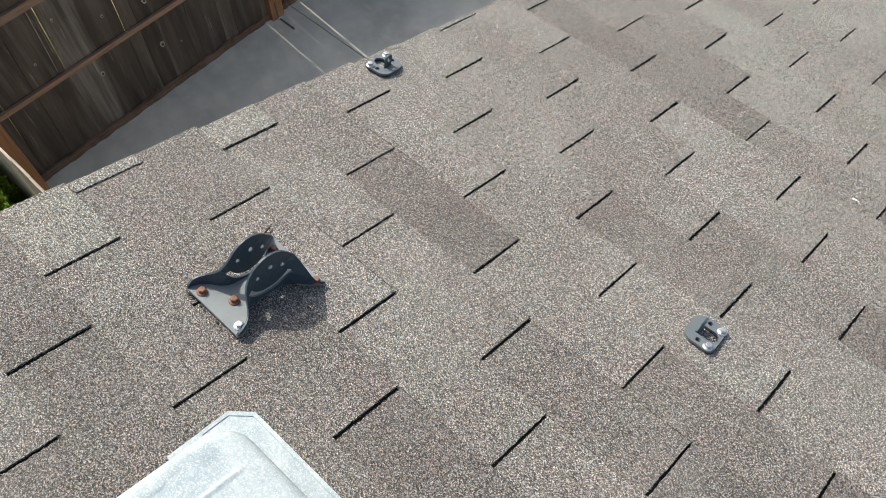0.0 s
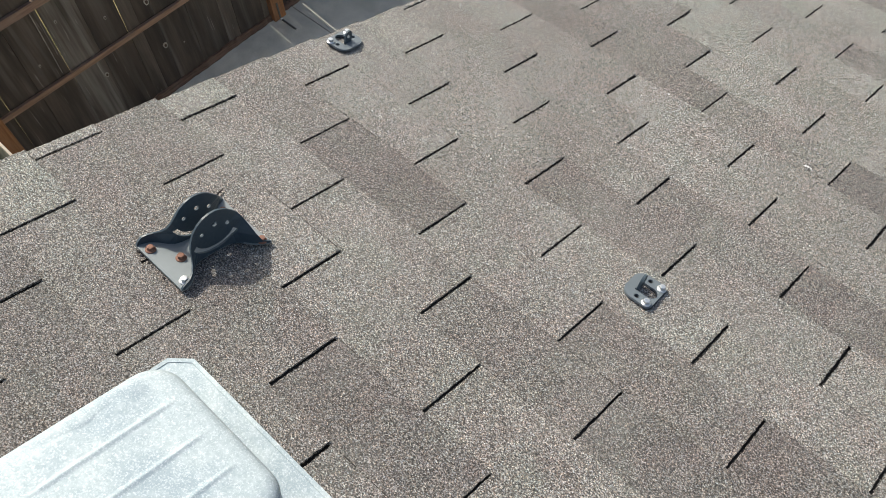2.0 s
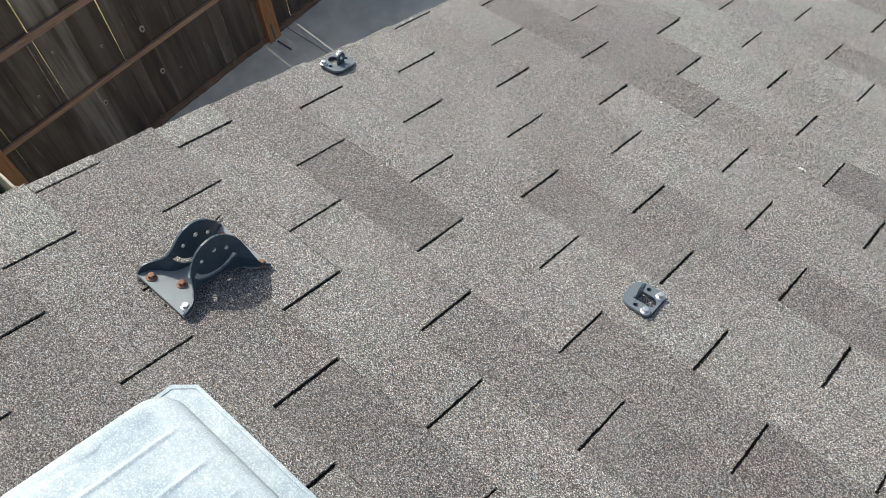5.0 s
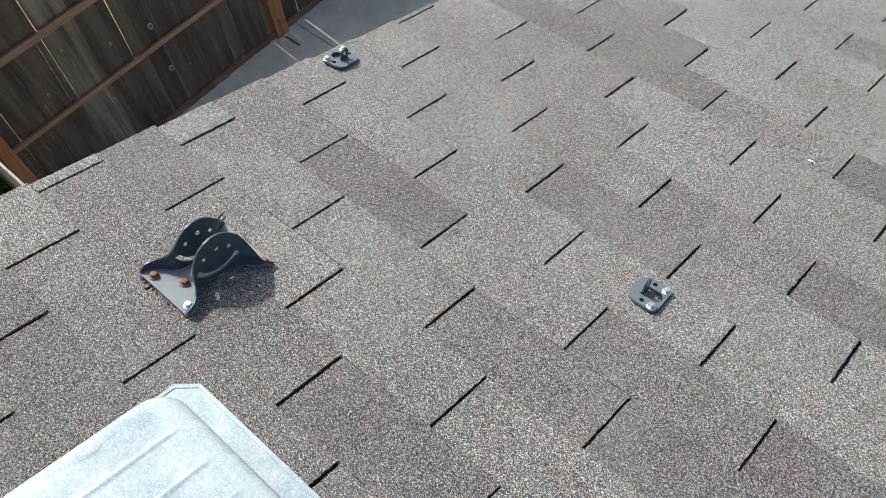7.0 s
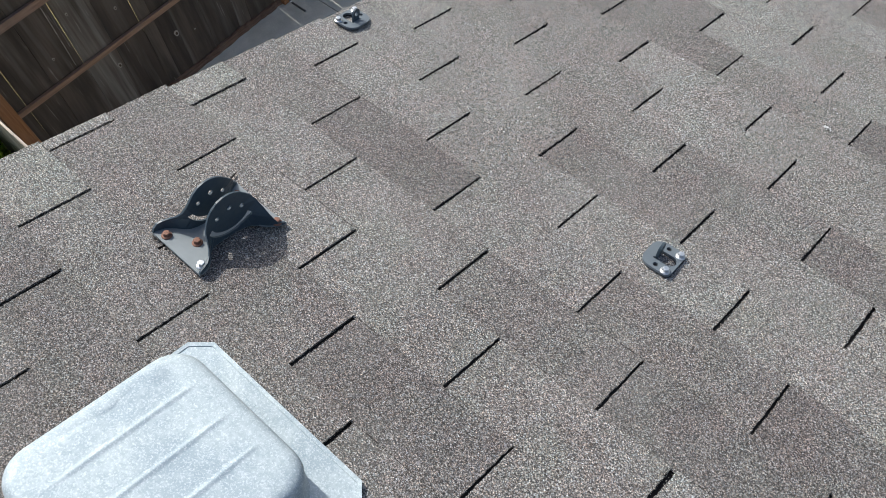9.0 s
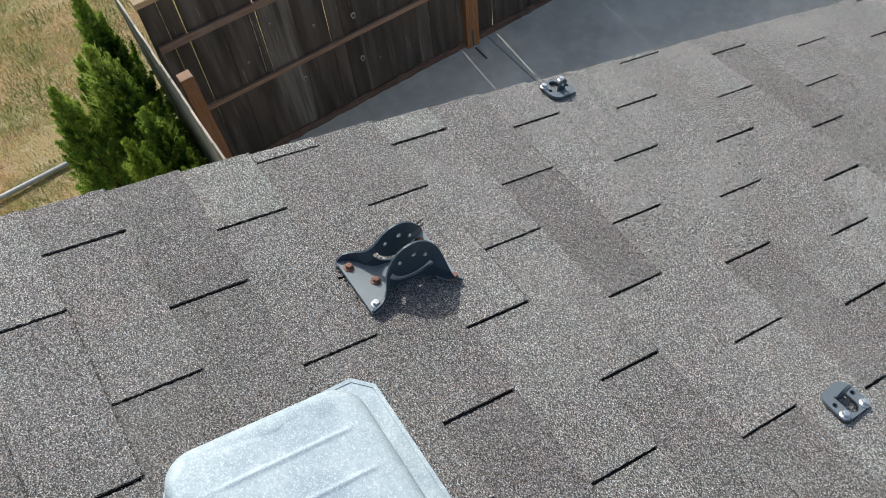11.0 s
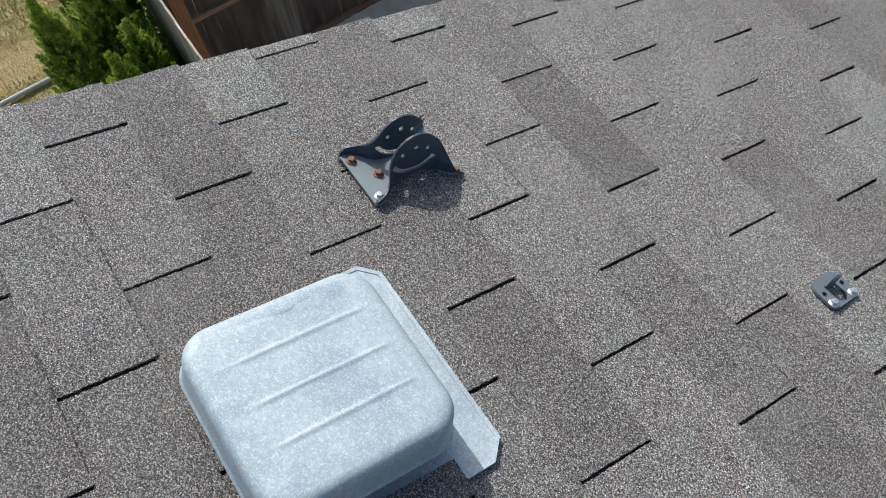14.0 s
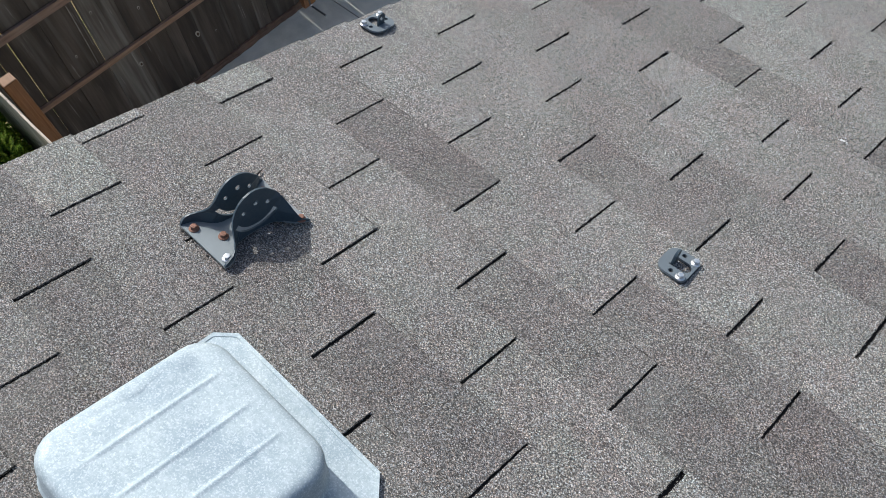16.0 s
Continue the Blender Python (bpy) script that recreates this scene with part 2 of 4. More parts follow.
def concrete():
    n = Nodes("grey_concrete", 0.75)
    p = n.space()
    a, b, c = n.noise(p, 2.2, 6), n.noise(p, 9, 5), n.noise(p, 160, 2)
    col = n.mix(n.ramp(a, [(0.38, 0.0), (0.7, 1.0)]), (0.45, 0.435, 0.375), (0.64, 0.615, 0.535))
    col = n.mix(n.ramp(b, [(0.45, 0.0), (0.75, 0.5)]), col, (0.76, 0.72, 0.625))
    col = n.mix(n.ramp(c, [(0.35, 0.25), (0.55, 0.0)]), col, (0.26, 0.245, 0.22))
    return n.done(col, n.ramp(b, [(0.3, 0.6), (0.7, 0.85)]), n.bump(c, 0.25, 0.002))


CONCRETE = concrete()


def lawn_soil():
    n = Nodes("dry_lawn_ground", 0.95)
    p = n.space()
    a, b, c, g = n.noise(p, 1.5, 5), n.noise(p, 6, 5), n.noise(p, 70, 4), n.noise(p, 3.1, 4)
    col = n.mix(n.ramp(a, [(0.42, 0.0), (0.58, 1.0)]), (0.47, 0.33, 0.165), (0.27, 0.25, 0.085))
    col = n.mix(n.ramp(b, [(0.5, 0.0), (0.70, 0.8)]), col, (0.56, 0.42, 0.25))
    col = n.mix(n.ramp(g, [(0.58, 0.0), (0.70, 0.7)]), col, (0.34, 0.22, 0.13))
    col = n.mix(n.ramp(c, [(0.35, 0.6), (0.6, 0.0)]), col, (0.09, 0.07, 0.03))
    return n.done(col, None, n.bump(c, 0.8, 0.02))


LAWN = lawn_soil()


def blades(name, stops):
    n = Nodes(name, 0.7)
    p = n.space()
    patch = n.noise(p, 2.2, 9)
    v = n.math("ADD", n.math("MULTIPLY", n.island(), 0.35), n.math("MULTIPLY", n.ramp(patch, [(0.36, 0.0), (0.64, 1.0)]), 0.62))
    col = n.ramp(v, stops)
    n.done(col)
    thin = n.tree.nodes.new("ShaderNodeBsdfTranslucent")
    n.link(col, thin.inputs[0])
    both = n.tree.nodes.new("ShaderNodeMixShader")
    both.inputs[0].default_value = 0.35
    n.link(n.bsdf.outputs[0], both.inputs[1])
    n.link(thin.outputs[0], both.inputs[2])
    n.link(both.outputs[0], n.tree.nodes["Material Output"].inputs[0])
    return n.mat


GRASS = blades("dry_grass_blade", [(0.10, (0.70, 0.50, 0.30)), (0.30, (0.56, 0.385, 0.175)), (0.43, (0.40, 0.315, 0.112)), (0.54, (0.26, 0.25, 0.07)), (0.80, (0.15, 0.195, 0.042))])
LEAF = blades("arborvitae_leaf", [(0.15, (0.046, 0.112, 0.016)), (0.5, (0.135, 0.262, 0.036)), (0.85, (0.31, 0.46, 0.085))])
# paler leaf: new growth, with sun on the outer sprays put into its colour
LEAF_NEW_LIT = blades("fresh_lit_arborvitae_leaf", [(0.15, (0.15, 0.245, 0.024)), (0.5, (0.29, 0.40, 0.05)), (0.85, (0.48, 0.56, 0.11))])
BARK = plain("bark", (0.12, 0.08, 0.05), 0.9, 0, 0.4, 40, 0.5)


# ---------------------------------------------------------------- mesh helpers
def mesh_of(name, bm, material, smooth=False):
    me = bpy.data.meshes.new(name)
    bmesh.ops.recalc_face_normals(bm, faces=bm.faces)
    bm.to_mesh(me)
    bm.free()
    me.materials.append(material)
    if smooth:
        me.shade_smooth()
    return me


def part(name, bm, material, parent=None, label="", smooth=False, at=None):
    ob = new(name, mesh_of(name, bm, material, smooth) if isinstance(bm, bmesh.types.BMesh) else bm)
    if parent:
        ob.parent = parent
    if at is not None:
        ob.matrix_basis = at
    if label:
        ob["label"] = label
    return ob


def empty(name, at, label, category, group="", kind=""):
    ob = new(name)
    ob.empty_display_size = 0.05
    ob.matrix_world = at
    return tagged(ob, label, category, group, kind)


def box(x0, x1, y0, y1, z0, z1, bevel=0.0, bm=None, seg=2):
    bm = bm or bmesh.new()
    got = bmesh.ops.create_cube(bm, size=1)["verts"]
    for v in got:
        v.co = Vector((x0 + (v.co.x + 0.5) * (x1 - x0), y0 + (v.co.y + 0.5) * (y1 - y0), z0 + (v.co.z + 0.5) * (z1 - z0)))
    if bevel:
        edges = list({e for v in got for e in v.link_edges})
        bmesh.ops.bevel(bm, geom=edges, offset=bevel, segments=seg, affect="EDGES", profile=0.6)
    return bm


def plate(outline, holes, thick, bevel=0.0):
    """A flat sheet in x and y, with holes, from z = 0 up to thick."""
    bm = bmesh.new()
    edges = []
    for loop in (outline, *holes):
        vs = [bm.verts.new((x, y, 0)) for x, y in loop]
        edges += [bm.edges.new((vs[i], vs[(i + 1) % len(vs)])) for i in range(len(vs))]
    bmesh.ops.triangle_fill(bm, use_beauty=True, use_dissolve=False, edges=edges)
    got = bmesh.ops.extrude_face_region(bm, geom=list(bm.faces))
    bmesh.ops.translate(bm, vec=(0, 0, thick), verts=[g for g in got["geom"] if isinstance(g, bmesh.types.BMVert)])
    return bm


def ring(cx, cy, rx, ry=None, n=14, turn=0.0):
    ry = ry or rx
    return [(cx + rx * math.cos(turn + 2 * math.pi * i / n), cy + ry * math.sin(turn + 2 * math.pi * i / n)) for i in range(n)]


def rounded(x0, x1, y0, y1, r, n=5):
    out = []
    for cx, cy, a in ((x1 - r, y1 - r, 0), (x0 + r, y1 - r, 90), (x0 + r, y0 + r, 180), (x1 - r, y0 + r, 270)):
        out += [(cx + r * math.cos(radians(a + 90 * i / n)), cy + r * math.sin(radians(a + 90 * i / n))) for i in range(n + 1)]
    return out


def loft(loops, close_top=True, close_bottom=False):
    bm = bmesh.new()
    rows = [[bm.verts.new(p) for p in loop] for loop in loops]
    for a, b in zip(rows, rows[1:]):
        for i in range(len(a)):
            j = (i + 1) % len(a)
            bm.faces.new((a[i], a[j], b[j], b[i]))
    if close_top:
        bm.faces.new(rows[-1])
    if close_bottom:
        bm.faces.new(rows[0][::-1])
    return bm


def on_roof(x, y, z=0.0, turn=0.0):
    return ROOF @ pose(x, y, z, 0, 0, turn)


# ---------------------------------------------------------------- ground and patio
def ground():
    bm = bmesh.new()
    xs = [-400, -60, -12, -8, -6, -5, -4.3, -3.5, -2, 4, 60, 400]
    ys = [-400, -60, -8, -3, -2, -1.2, -0.5, 0.3, 3, 8, 60, 400]
    vs = [[bm.verts.new((x, y, 0.03 * noise.noise((x * 0.7, y * 0.7, 3)) - 0.02 if -9 < x < -3.6 and -4 < y < 1 else -0.02)) for y in ys] for x in xs]
    for i in range(len(xs) - 1):
        for j in range(len(ys) - 1):
            bm.faces.new((vs[i][j], vs[i + 1][j], vs[i + 1][j + 1], vs[i][j + 1]))
    ob = part("ground", bm, LAWN, smooth=True)
    return tagged(ob, "dry yellow-green lawn on uneven ground", "ground", kind="structure")


def patio():
    top = empty("pavement", pose(0, 0, 0), "smooth grey concrete patio with narrow joints, in the fence's shade", "pavement", kind="structure")
    ys = [-0.15, 2.13, 4.4, 6.7, 9.0]
    for a, b in zip(ys, ys[1:]):
        bm = box(-3.62, -1.548, a + 0.003, b - 0.003, -0.1, 0.0, 0.002)
        part("slab", bm, CONCRETE, top)
        bm = box(-1.537, 0.02, a + 0.003, b - 0.003, -0.1, 0.0, 0.002)
        part("slab", bm, CONCRETE, top)
    for y in ys[1:-1]:
        part("joint", box(-3.62, 0.02, y - 0.0028, y + 0.0028, -0.03, -0.005), JOINT, top, "dark narrow joint")
    part("joint", box(-1.547, -1.538, ys[0], ys[-1], -0.03, -0.008), JOINT, top, "dark narrow joint")
    return top


ground()
patio()


# ---------------------------------------------------------------- fences
FX = -3.51   # board face of the long fence
FTOP = 1.56


def knot(parent, y, z, s):
    bm = bmesh.new()
    for r, h in ((1.0, 0.0015), (0.62, 0.003)):
        ps = [(FX + h, y + s * r * math.cos(a) * (1 + 0.12 * math.sin(3 * a)), z + 1.5 * s * r * math.sin(a)) for a in [2 * math.pi * i / 12 for i in range(12)]]
        low = [bm.verts.new((FX - 0.004, p[1], p[2])) for p in ps]
        up = [bm.verts.new(p) for p in ps]
        bm.faces.new(up)
        for i in range(12):
            bm.faces.new((low[i], low[(i + 1) % 12], up[(i + 1) % 12], up[i]))
    ob = part("knot", bm, KNOTRING, parent)
    bm2 = bmesh.new()
    ps = [(FX + 0.0042, y + 0.55 * s * math.cos(a), z + 0.8 * s * math.sin(a)) for a in [2 * math.pi * i / 10 for i in range(10)]]
    low = [bm2.verts.new((FX - 0.003, p[1], p[2])) for p in ps]
    up = [bm2.verts.new(p) for p in ps]
    bm2.faces.new(up)
    for i in range(10):
        bm2.faces.new((low[i], low[(i + 1) % 10], up[(i + 1) % 10], up[i]))
    part("knot_core", bm2, KNOT, ob)


def ragged_board(y0, y1, height, rng):
    """A low board along the fence's foot with a chewed, uneven top."""
    bm = bmesh.new()
    n = max(8, int((y1 - y0) / 0.028))
    rows = []
    for i in range(n + 1):
        y = y0 + (y1 - y0) * i / n
        h, d = height * (0.95 + 0.25 * noise.noise((y * 3, 7.0, 0)) + rng.uniform(-0.10, 0.10)), rng.uniform(-0.003, 0.003)
        rows.append([bm.verts.new(p) for p in ((FX + 0.0035, y, 0.0), (FX + 0.0035, y, h), (FX + 0.018 + d, y, h - 0.004), (FX + 0.022 + d, y, 0.35 * h), (FX + 0.028 + 2 * d, y, 0.0))])
    for a, b in zip(rows, rows[1:]):
        for k in range(4):
            bm.faces.new((a[k], a[k + 1], b[k + 1], b[k]))
    bm.faces.new(rows[0]), bm.faces.new(rows[-1][::-1])
    return bm


def long_fence():
    top = empty("fence", pose(FX, 2, 0), "tall dark weathered wooden board fence with brown rails", "fence")
    top.matrix_world = Matrix.Identity(4)
    rng = random.Random(5)
    seams = [(-0.22, 0.0), (-0.105, 0.003), (-0.005, 0.004), (0.205, 0.001), (0.440, 0.0042), (0.670, 0.0012), (0.892, 0.0048), (0.985, 0.0012), (1.11, 0.0008), (1.33, 0.0008), (1.566, 0.0016), (1.675, 0.0018),
             (1.910, 0.0046), (2.070, 0.0018), (2.232, 0.0075), (2.40, 0.0008), (2.566, 0.0022), (2.75, 0.0008), (2.93, 0.0008), (3.107, 0.003)]
    y = 3.107
    while y < 9.0:
        y += rng.uniform(0.19, 0.235)
        seams.append((y, rng.choice((0.0008, 0.001, 0.0012))))
    CLOSED_BELOW = {-0.005: 0.1, 0.440: 0.2, 0.892: 0.35}
    def leaning(bm, fall=0.0):
        """The whole fence leans a little along its run, and its rails sag the same way."""
        for v in bm.verts:
            y = v.co.y
            v.co.y += 0.035 * (v.co.z - 0.6)
            v.co.z -= fall * (y - 0.6)
        return bm
    for (a, ga), (b, gb) in zip(seams, seams[1:]):
        lean = rng.uniform(-0.002, 0.002)
        bm = box(FX - 0.014 + lean, FX + lean, a + ga / 2, b - gb / 2, 0.002 + rng.uniform(0, 0.003), FTOP - 0.03, 0.002, seg=1)
        # some gaps close towards the ground
        for v in bm.verts:
            left = v.co.y < (a + b) / 2
            seam, gap = (a, ga) if left else (b, gb)
            if seam in CLOSED_BELOW:
                wide = (v.co.z - CLOSED_BELOW[seam]) / (0.7 - CLOSED_BELOW[seam]) - 1
                v.co.y += (0.5 if left else -0.5) * gap * wide
        part("board", leaning(bm), BOARD_PALE if a in (0.440, 1.910) else BOARD, top)
    bays = ((-0.20, 1.948), (2.066, 4.297), (4.403, 6.697), (6.803, 9.0))
    for a, b in bays:
        for z, h, deep, wood_of in ((0.642, 0.037, 0.029, RAILWOOD), (1.212, 0.052, 0.029, RAILDARK)):
            part("rail", leaning(box(FX + 0.0035, FX + deep, a, b, z - h, z, 0.003), 0.012 if a < 2 else 0.0), wood_of, top, "brown wooden rail")
        part("kickboard", ragged_board(a, b, 0.054, rng), KICKWOOD, top, "low rotting brown base board")
    part("cap", box(FX - 0.05, FX + 0.06, -0.2, 9.0, FTOP - 0.026, FTOP + 0.012, 0.004), CAPWOOD, top, "sunlit tan cap board")
    for y in (2.007, 4.35, 6.75):
        part("post", leaning(box(FX + 0.0035, FX + 0.062, y - 0.0545, y + 0.0545, 0.0, FTOP - 0.03, 0.004)), POSTWOOD, top, "orange-brown square post")
    for y, z, s in ((1.0835, 0.373, 0.017), (0.631, 0.452, 0.014), (1.091, 0.757, 0.018), (0.80, 0.83, 0.009), (0.30, 0.80, 0.008), (0.52, 1.0, 0.008), (1.22, 0.3, 0.006)):
        knot(top, y, z, s)
    # a long pale scrape beside a seam, and nail holes
    for y0, z0, y1, z1, w in ((0.414, 1.137, 0.404, 0.90, 0.0035), (0.403, 0.88, 0.391, 0.665, 0.0028), (0.437, 1.05, 0.428, 0.80, 0.0012)):
        bm = bmesh.new()
        low, high = [], []
        for i in range(13):
            t = i / 12
            y, z, half = y0 + (y1 - y0) * t + rng.uniform(-0.001, 0.001), z0 + (z1 - z0) * t, w * rng.uniform(0.25, 1.0)
            high.append([bm.verts.new((FX + 0.0034, y + k * half, z)) for k in (-1, 1)])
            low.append([bm.verts.new((FX - 0.003, y + k * half * 1.2, z)) for k in (-1, 1)])
        for i in range(12):
            bm.faces.new((high[i][0], high[i][1], high[i + 1][1], high[i + 1][0]))
            for k in (0, 1):
                bm.faces.new((low[i][k], high[i][k], high[i + 1][k], low[i + 1][k]))
        part("scrape", bm, KNOTRING, top, "long pale scrape in the wood")
    return top


def side_fence():
    top = empty("fence", Matrix.Identity(4), "silver-grey wooden board fence with a ragged top, bleached and painted sunlit", "fence")
    rng = random.Random(9)
    x = -3.79
    while x < -0.4:
        w = rng.uniform(0.135, 0.145)
        h = 1.53 + rng.uniform(-0.004, 0.004)
        dy = rng.uniform(-0.002, 0.002)
        e = min(x + w, -0.35)
        b = part("board", box(x, e, -0.257 + dy, -0.243 + dy, 0.0, h - 0.003, 0.002, seg=1), GREYWOOD, top)
        part("board_end", box(x - 0.0003, e + 0.0003, -0.2555 + dy, -0.2445 + dy, h - 0.003, h + 0.001, 0.001, seg=1), TOPWOOD, b, "sun-bleached board end with sunlight in its colour")
        x += w + 0.0008
    for z in (0.35, 1.0):
        for a, b in ((-3.43, -2.855), (-2.767, -0.36)):
            part("rail", box(a, b, -0.2385, -0.2, z - 0.045, z + 0.045, 0.004), RAILWOOD, top)
    post = part("post", box(-2.850, -2.774, -0.216, -0.140, 0.0, 1.497, 0.005), POSTWOOD, top, "orange-brown square post")
    part("post_top", box(-2.847, -2.777, -0.213, -0.143, 1.497, 1.501, 0.0015, seg=1), POSTEND, post, "weathered tan post end")
    return top


long_fence()
side_fence()


def post_strap():
    """A bent steel strap at the foot of the patio's fence post."""
    top = empty("steel_strap", pose(FX + 0.064, 1.984, 0.0), "bent steel strap at the foot of a fence post", "strap")
    part("upright_arm", box(0.0005, 0.0045, -0.010, 0.006, 0.0, 0.16, 0.0012, seg=1), STRAP, top, "grey upright arm")
    part("foot_arm", box(0.006, 0.175, -0.008, 0.007, 0.0005, 0.005, 0.0012, seg=1), STRAP, top, "dark flat arm on the concrete")
    part("end_cap", box(0.1755, 0.182, -0.009, 0.008, 0.0005, 0.006, 0.002, seg=1), PIPE, top, "pale end")
    part("heel", box(0.0048, 0.018, -0.010, 0.009, 0.0055, 0.012, 0.002, seg=1), TRIMPAINT, top, "pale heel")


post_strap()


# ---------------------------------------------------------------- trees, grass and the pipe
def arborvitae(x, y, height, radius, seed, leaf, plumes, leaves, label):
    top = empty("arborvitae", pose(x, y, 0), label, "tree", "arborvitae along the fence")
    rng = random.Random(seed)
    rings = []
    for k in range(7):
        t = k / 6
        r = 0.03 * (1 - t) + 0.004
        rings.append([(r * math.cos(a) + 0.02 * math.sin(3 * t), r * math.sin(a), -0.05 + height * 0.93 * t) for a in [2 * math.pi * i / 8 for i in range(8)]])
    part("trunk", loft(rings), BARK, top, smooth=True)
    verts, faces, fresh_lit = [], [], []
    # plumes: upright fans of scale leaves, set round the trunk from the ground to the tip
    for k in range(plumes):
        t = (k + rng.random()) / plumes
        t = t ** 1.15
        a = k * 2.39996 + rng.uniform(-0.5, 0.5)
        prof = radius * (1 - t) ** 0.88 * (0.62 + 0.38 * min(1, t * 4)) * rng.uniform(0.72, 1.16)
        out = Vector((math.cos(a), math.sin(a), 0))
        foot = out * prof * rng.uniform(0.35, 0.72) + Vector((0, 0, 0.02 + t * height * 0.9))
        axis = (out * rng.uniform(0.25, 0.6) * (1 - 0.6 * t) + Vector((rng.uniform(-.12, .12), rng.uniform(-.12, .12), 1))).normalized()
        length = rng.uniform(0.19, 0.36) * (1.05 - 0.5 * t)
        if t > 0.93:
            axis, length = Vector((rng.uniform(-.1, .1), rng.uniform(-.1, .1), 1)).normalized(), height * 0.13
        wide = 0.038 * (1.15 - 0.6 * t) * rng.uniform(0.8, 1.25)
        for _ in range(leaves):
            q = rng.random() ** 0.8
            around = rng.uniform(0, 2 * math.pi)
            swell = wide * (1 - q) ** 0.85 * (0.35 + 0.65 * min(1, q * 4)) * rng.random() ** 0.4
            side = axis.cross(Vector((math.cos(around), math.sin(around), 0.2))).normalized()
            root = foot + axis * length * q + side * swell
            if root.y + y > -0.270:
                continue
            grow = (axis * rng.uniform(0.7, 1.1) + side * rng.uniform(0.1, 0.55) + out * 0.15).normalized()
            flat = grow.cross(Vector((rng.uniform(-1, 1), rng.uniform(-1, 1), rng.uniform(-1, 1)))).normalized()
            size = rng.uniform(0.015, 0.030)
            for lean, s, up in ((0.0, 1.0, 0.0), (0.7, 0.62, 0.3), (-0.7, 0.62, 0.3)):
                d = (grow * math.cos(lean) + flat * math.sin(lean)).normalized()
                w = d.cross(grow.cross(flat)).normalized() * size * 0.16
                base = root + grow * size * up
                n0 = len(verts)
                verts += [base - w * 0.4, base + d * size * s * 0.55 + w, base + d * size * s, base + d * size * s * 0.55 - w]
                faces.append((n0, n0 + 1, n0 + 2, n0 + 3))
                # outer leaves go paler, for new growth and painted sunlight at the tips
                fresh_lit.append(q > 0.62 and rng.random() < 0.75)
    # a few thin shoots that stand out of the crown
    for _ in range(plumes):
        t = rng.uniform(0.15, 0.97)
        a = rng.uniform(0, 2 * math.pi)
        out = Vector((math.cos(a), math.sin(a), 0))
        at = out * radius * (1 - t) ** 0.88 * rng.uniform(0.8, 1.0) + Vector((0, 0, t * height))
        axis = (out * rng.uniform(0.2, 0.7) + Vector((rng.uniform(-.2, .2), rng.uniform(-.2, .2), 1))).normalized()
        length = rng.uniform(0.05, 0.11)
        if at.y + y > -0.32:
            continue
        for k in range(16):
            root = at + axis * length * k / 16
            flat = axis.cross(Vector((rng.uniform(-1, 1), rng.uniform(-1, 1), rng.uniform(-1, 1)))).normalized()
            d = (axis + flat * 0.8).normalized()
            size = 0.022 * (1.2 - k / 20)
            w = d.cross(flat).normalized() * size * 0.15
            n0 = len(verts)
            verts += [root - w * 0.4, root + d * size * 0.55 + w, root + d * size, root + d * size * 0.55 - w]
            faces.append((n0, n0 + 1, n0 + 2, n0 + 3))
            fresh_lit.append(True)
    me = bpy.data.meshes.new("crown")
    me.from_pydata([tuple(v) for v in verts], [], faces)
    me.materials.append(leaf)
    me.materials.append(LEAF_NEW_LIT)
    me.polygons.foreach_set("material_index", [int(f) for f in fresh_lit])
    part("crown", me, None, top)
    return top


arborvitae(-3.62, -0.45, 1.62, 0.34, 1, LEAF, 300, 115, "tall dense green arborvitae with upright sprays beside the fence")
arborvitae(-3.24, -0.535, 1.56, 0.43, 2, LEAF, 330, 115, "broad dense green arborvitae with upright sprays by the fence")
arborvitae(-3.18, -0.805, 1.45, 0.40, 3, LEAF, 330, 115, "dense green arborvitae with a bare tip on the lawn's edge")
arborvitae(-3.46, -0.61, 1.36, 0.31, 7, LEAF, 240, 115, "green arborvitae with upright sprays among its neighbours")
arborvitae(-2.70, -0.605, 1.33, 0.28, 4, LEAF_NEW_LIT, 150, 115, "small light green arborvitae with pale new growth")
arborvitae(-2.90, -0.45, 1.30, 0.30, 5, LEAF, 200, 115, "low green arborvitae pressed against the grey fence")
arborvitae(-2.50, -0.43, 1.14, 0.27, 6, LEAF, 170, 115, "low green arborvitae in the fence's shade")


def grass():
    rng = random.Random(21)
    verts, faces = [], []
    for _ in range(120000):
        x, y = rng.uniform(-9.0, -3.62), rng.uniform(-3.4, 1.4)
        # the blades thin out away from the fence corner
        if rng.random() > min(1, (x + 9.0) / 1.5) * min(1, (y + 3.4) / 1.3) * min(1, (1.4 - y) / 1.0):
            continue
        d = noise.noise((x * 1.6, y * 1.6, 0))
        if d < -0.25 and rng.random() < 0.6:
            continue
        h, a = rng.uniform(0.004, 0.016), rng.uniform(0, 6.28)
        lx, ly = rng.uniform(-0.02, 0.02), rng.uniform(-0.02, 0.02)
        w = 0.0035
        n0 = len(verts)
        verts += [(x - w * math.cos(a), y - w * math.sin(a), -0.02), (x + w * math.cos(a), y + w * math.sin(a), -0.02), (x + lx, y + ly, h)]
        faces.append((n0, n0 + 1, n0 + 2))
    me = bpy.data.meshes.new("grass")
    me.from_pydata(verts, [], faces)
    me.materials.append(GRASS)
    tagged(new("grass", me), "short dry straw-coloured and green lawn grass", "grass", kind="stuff")


grass()


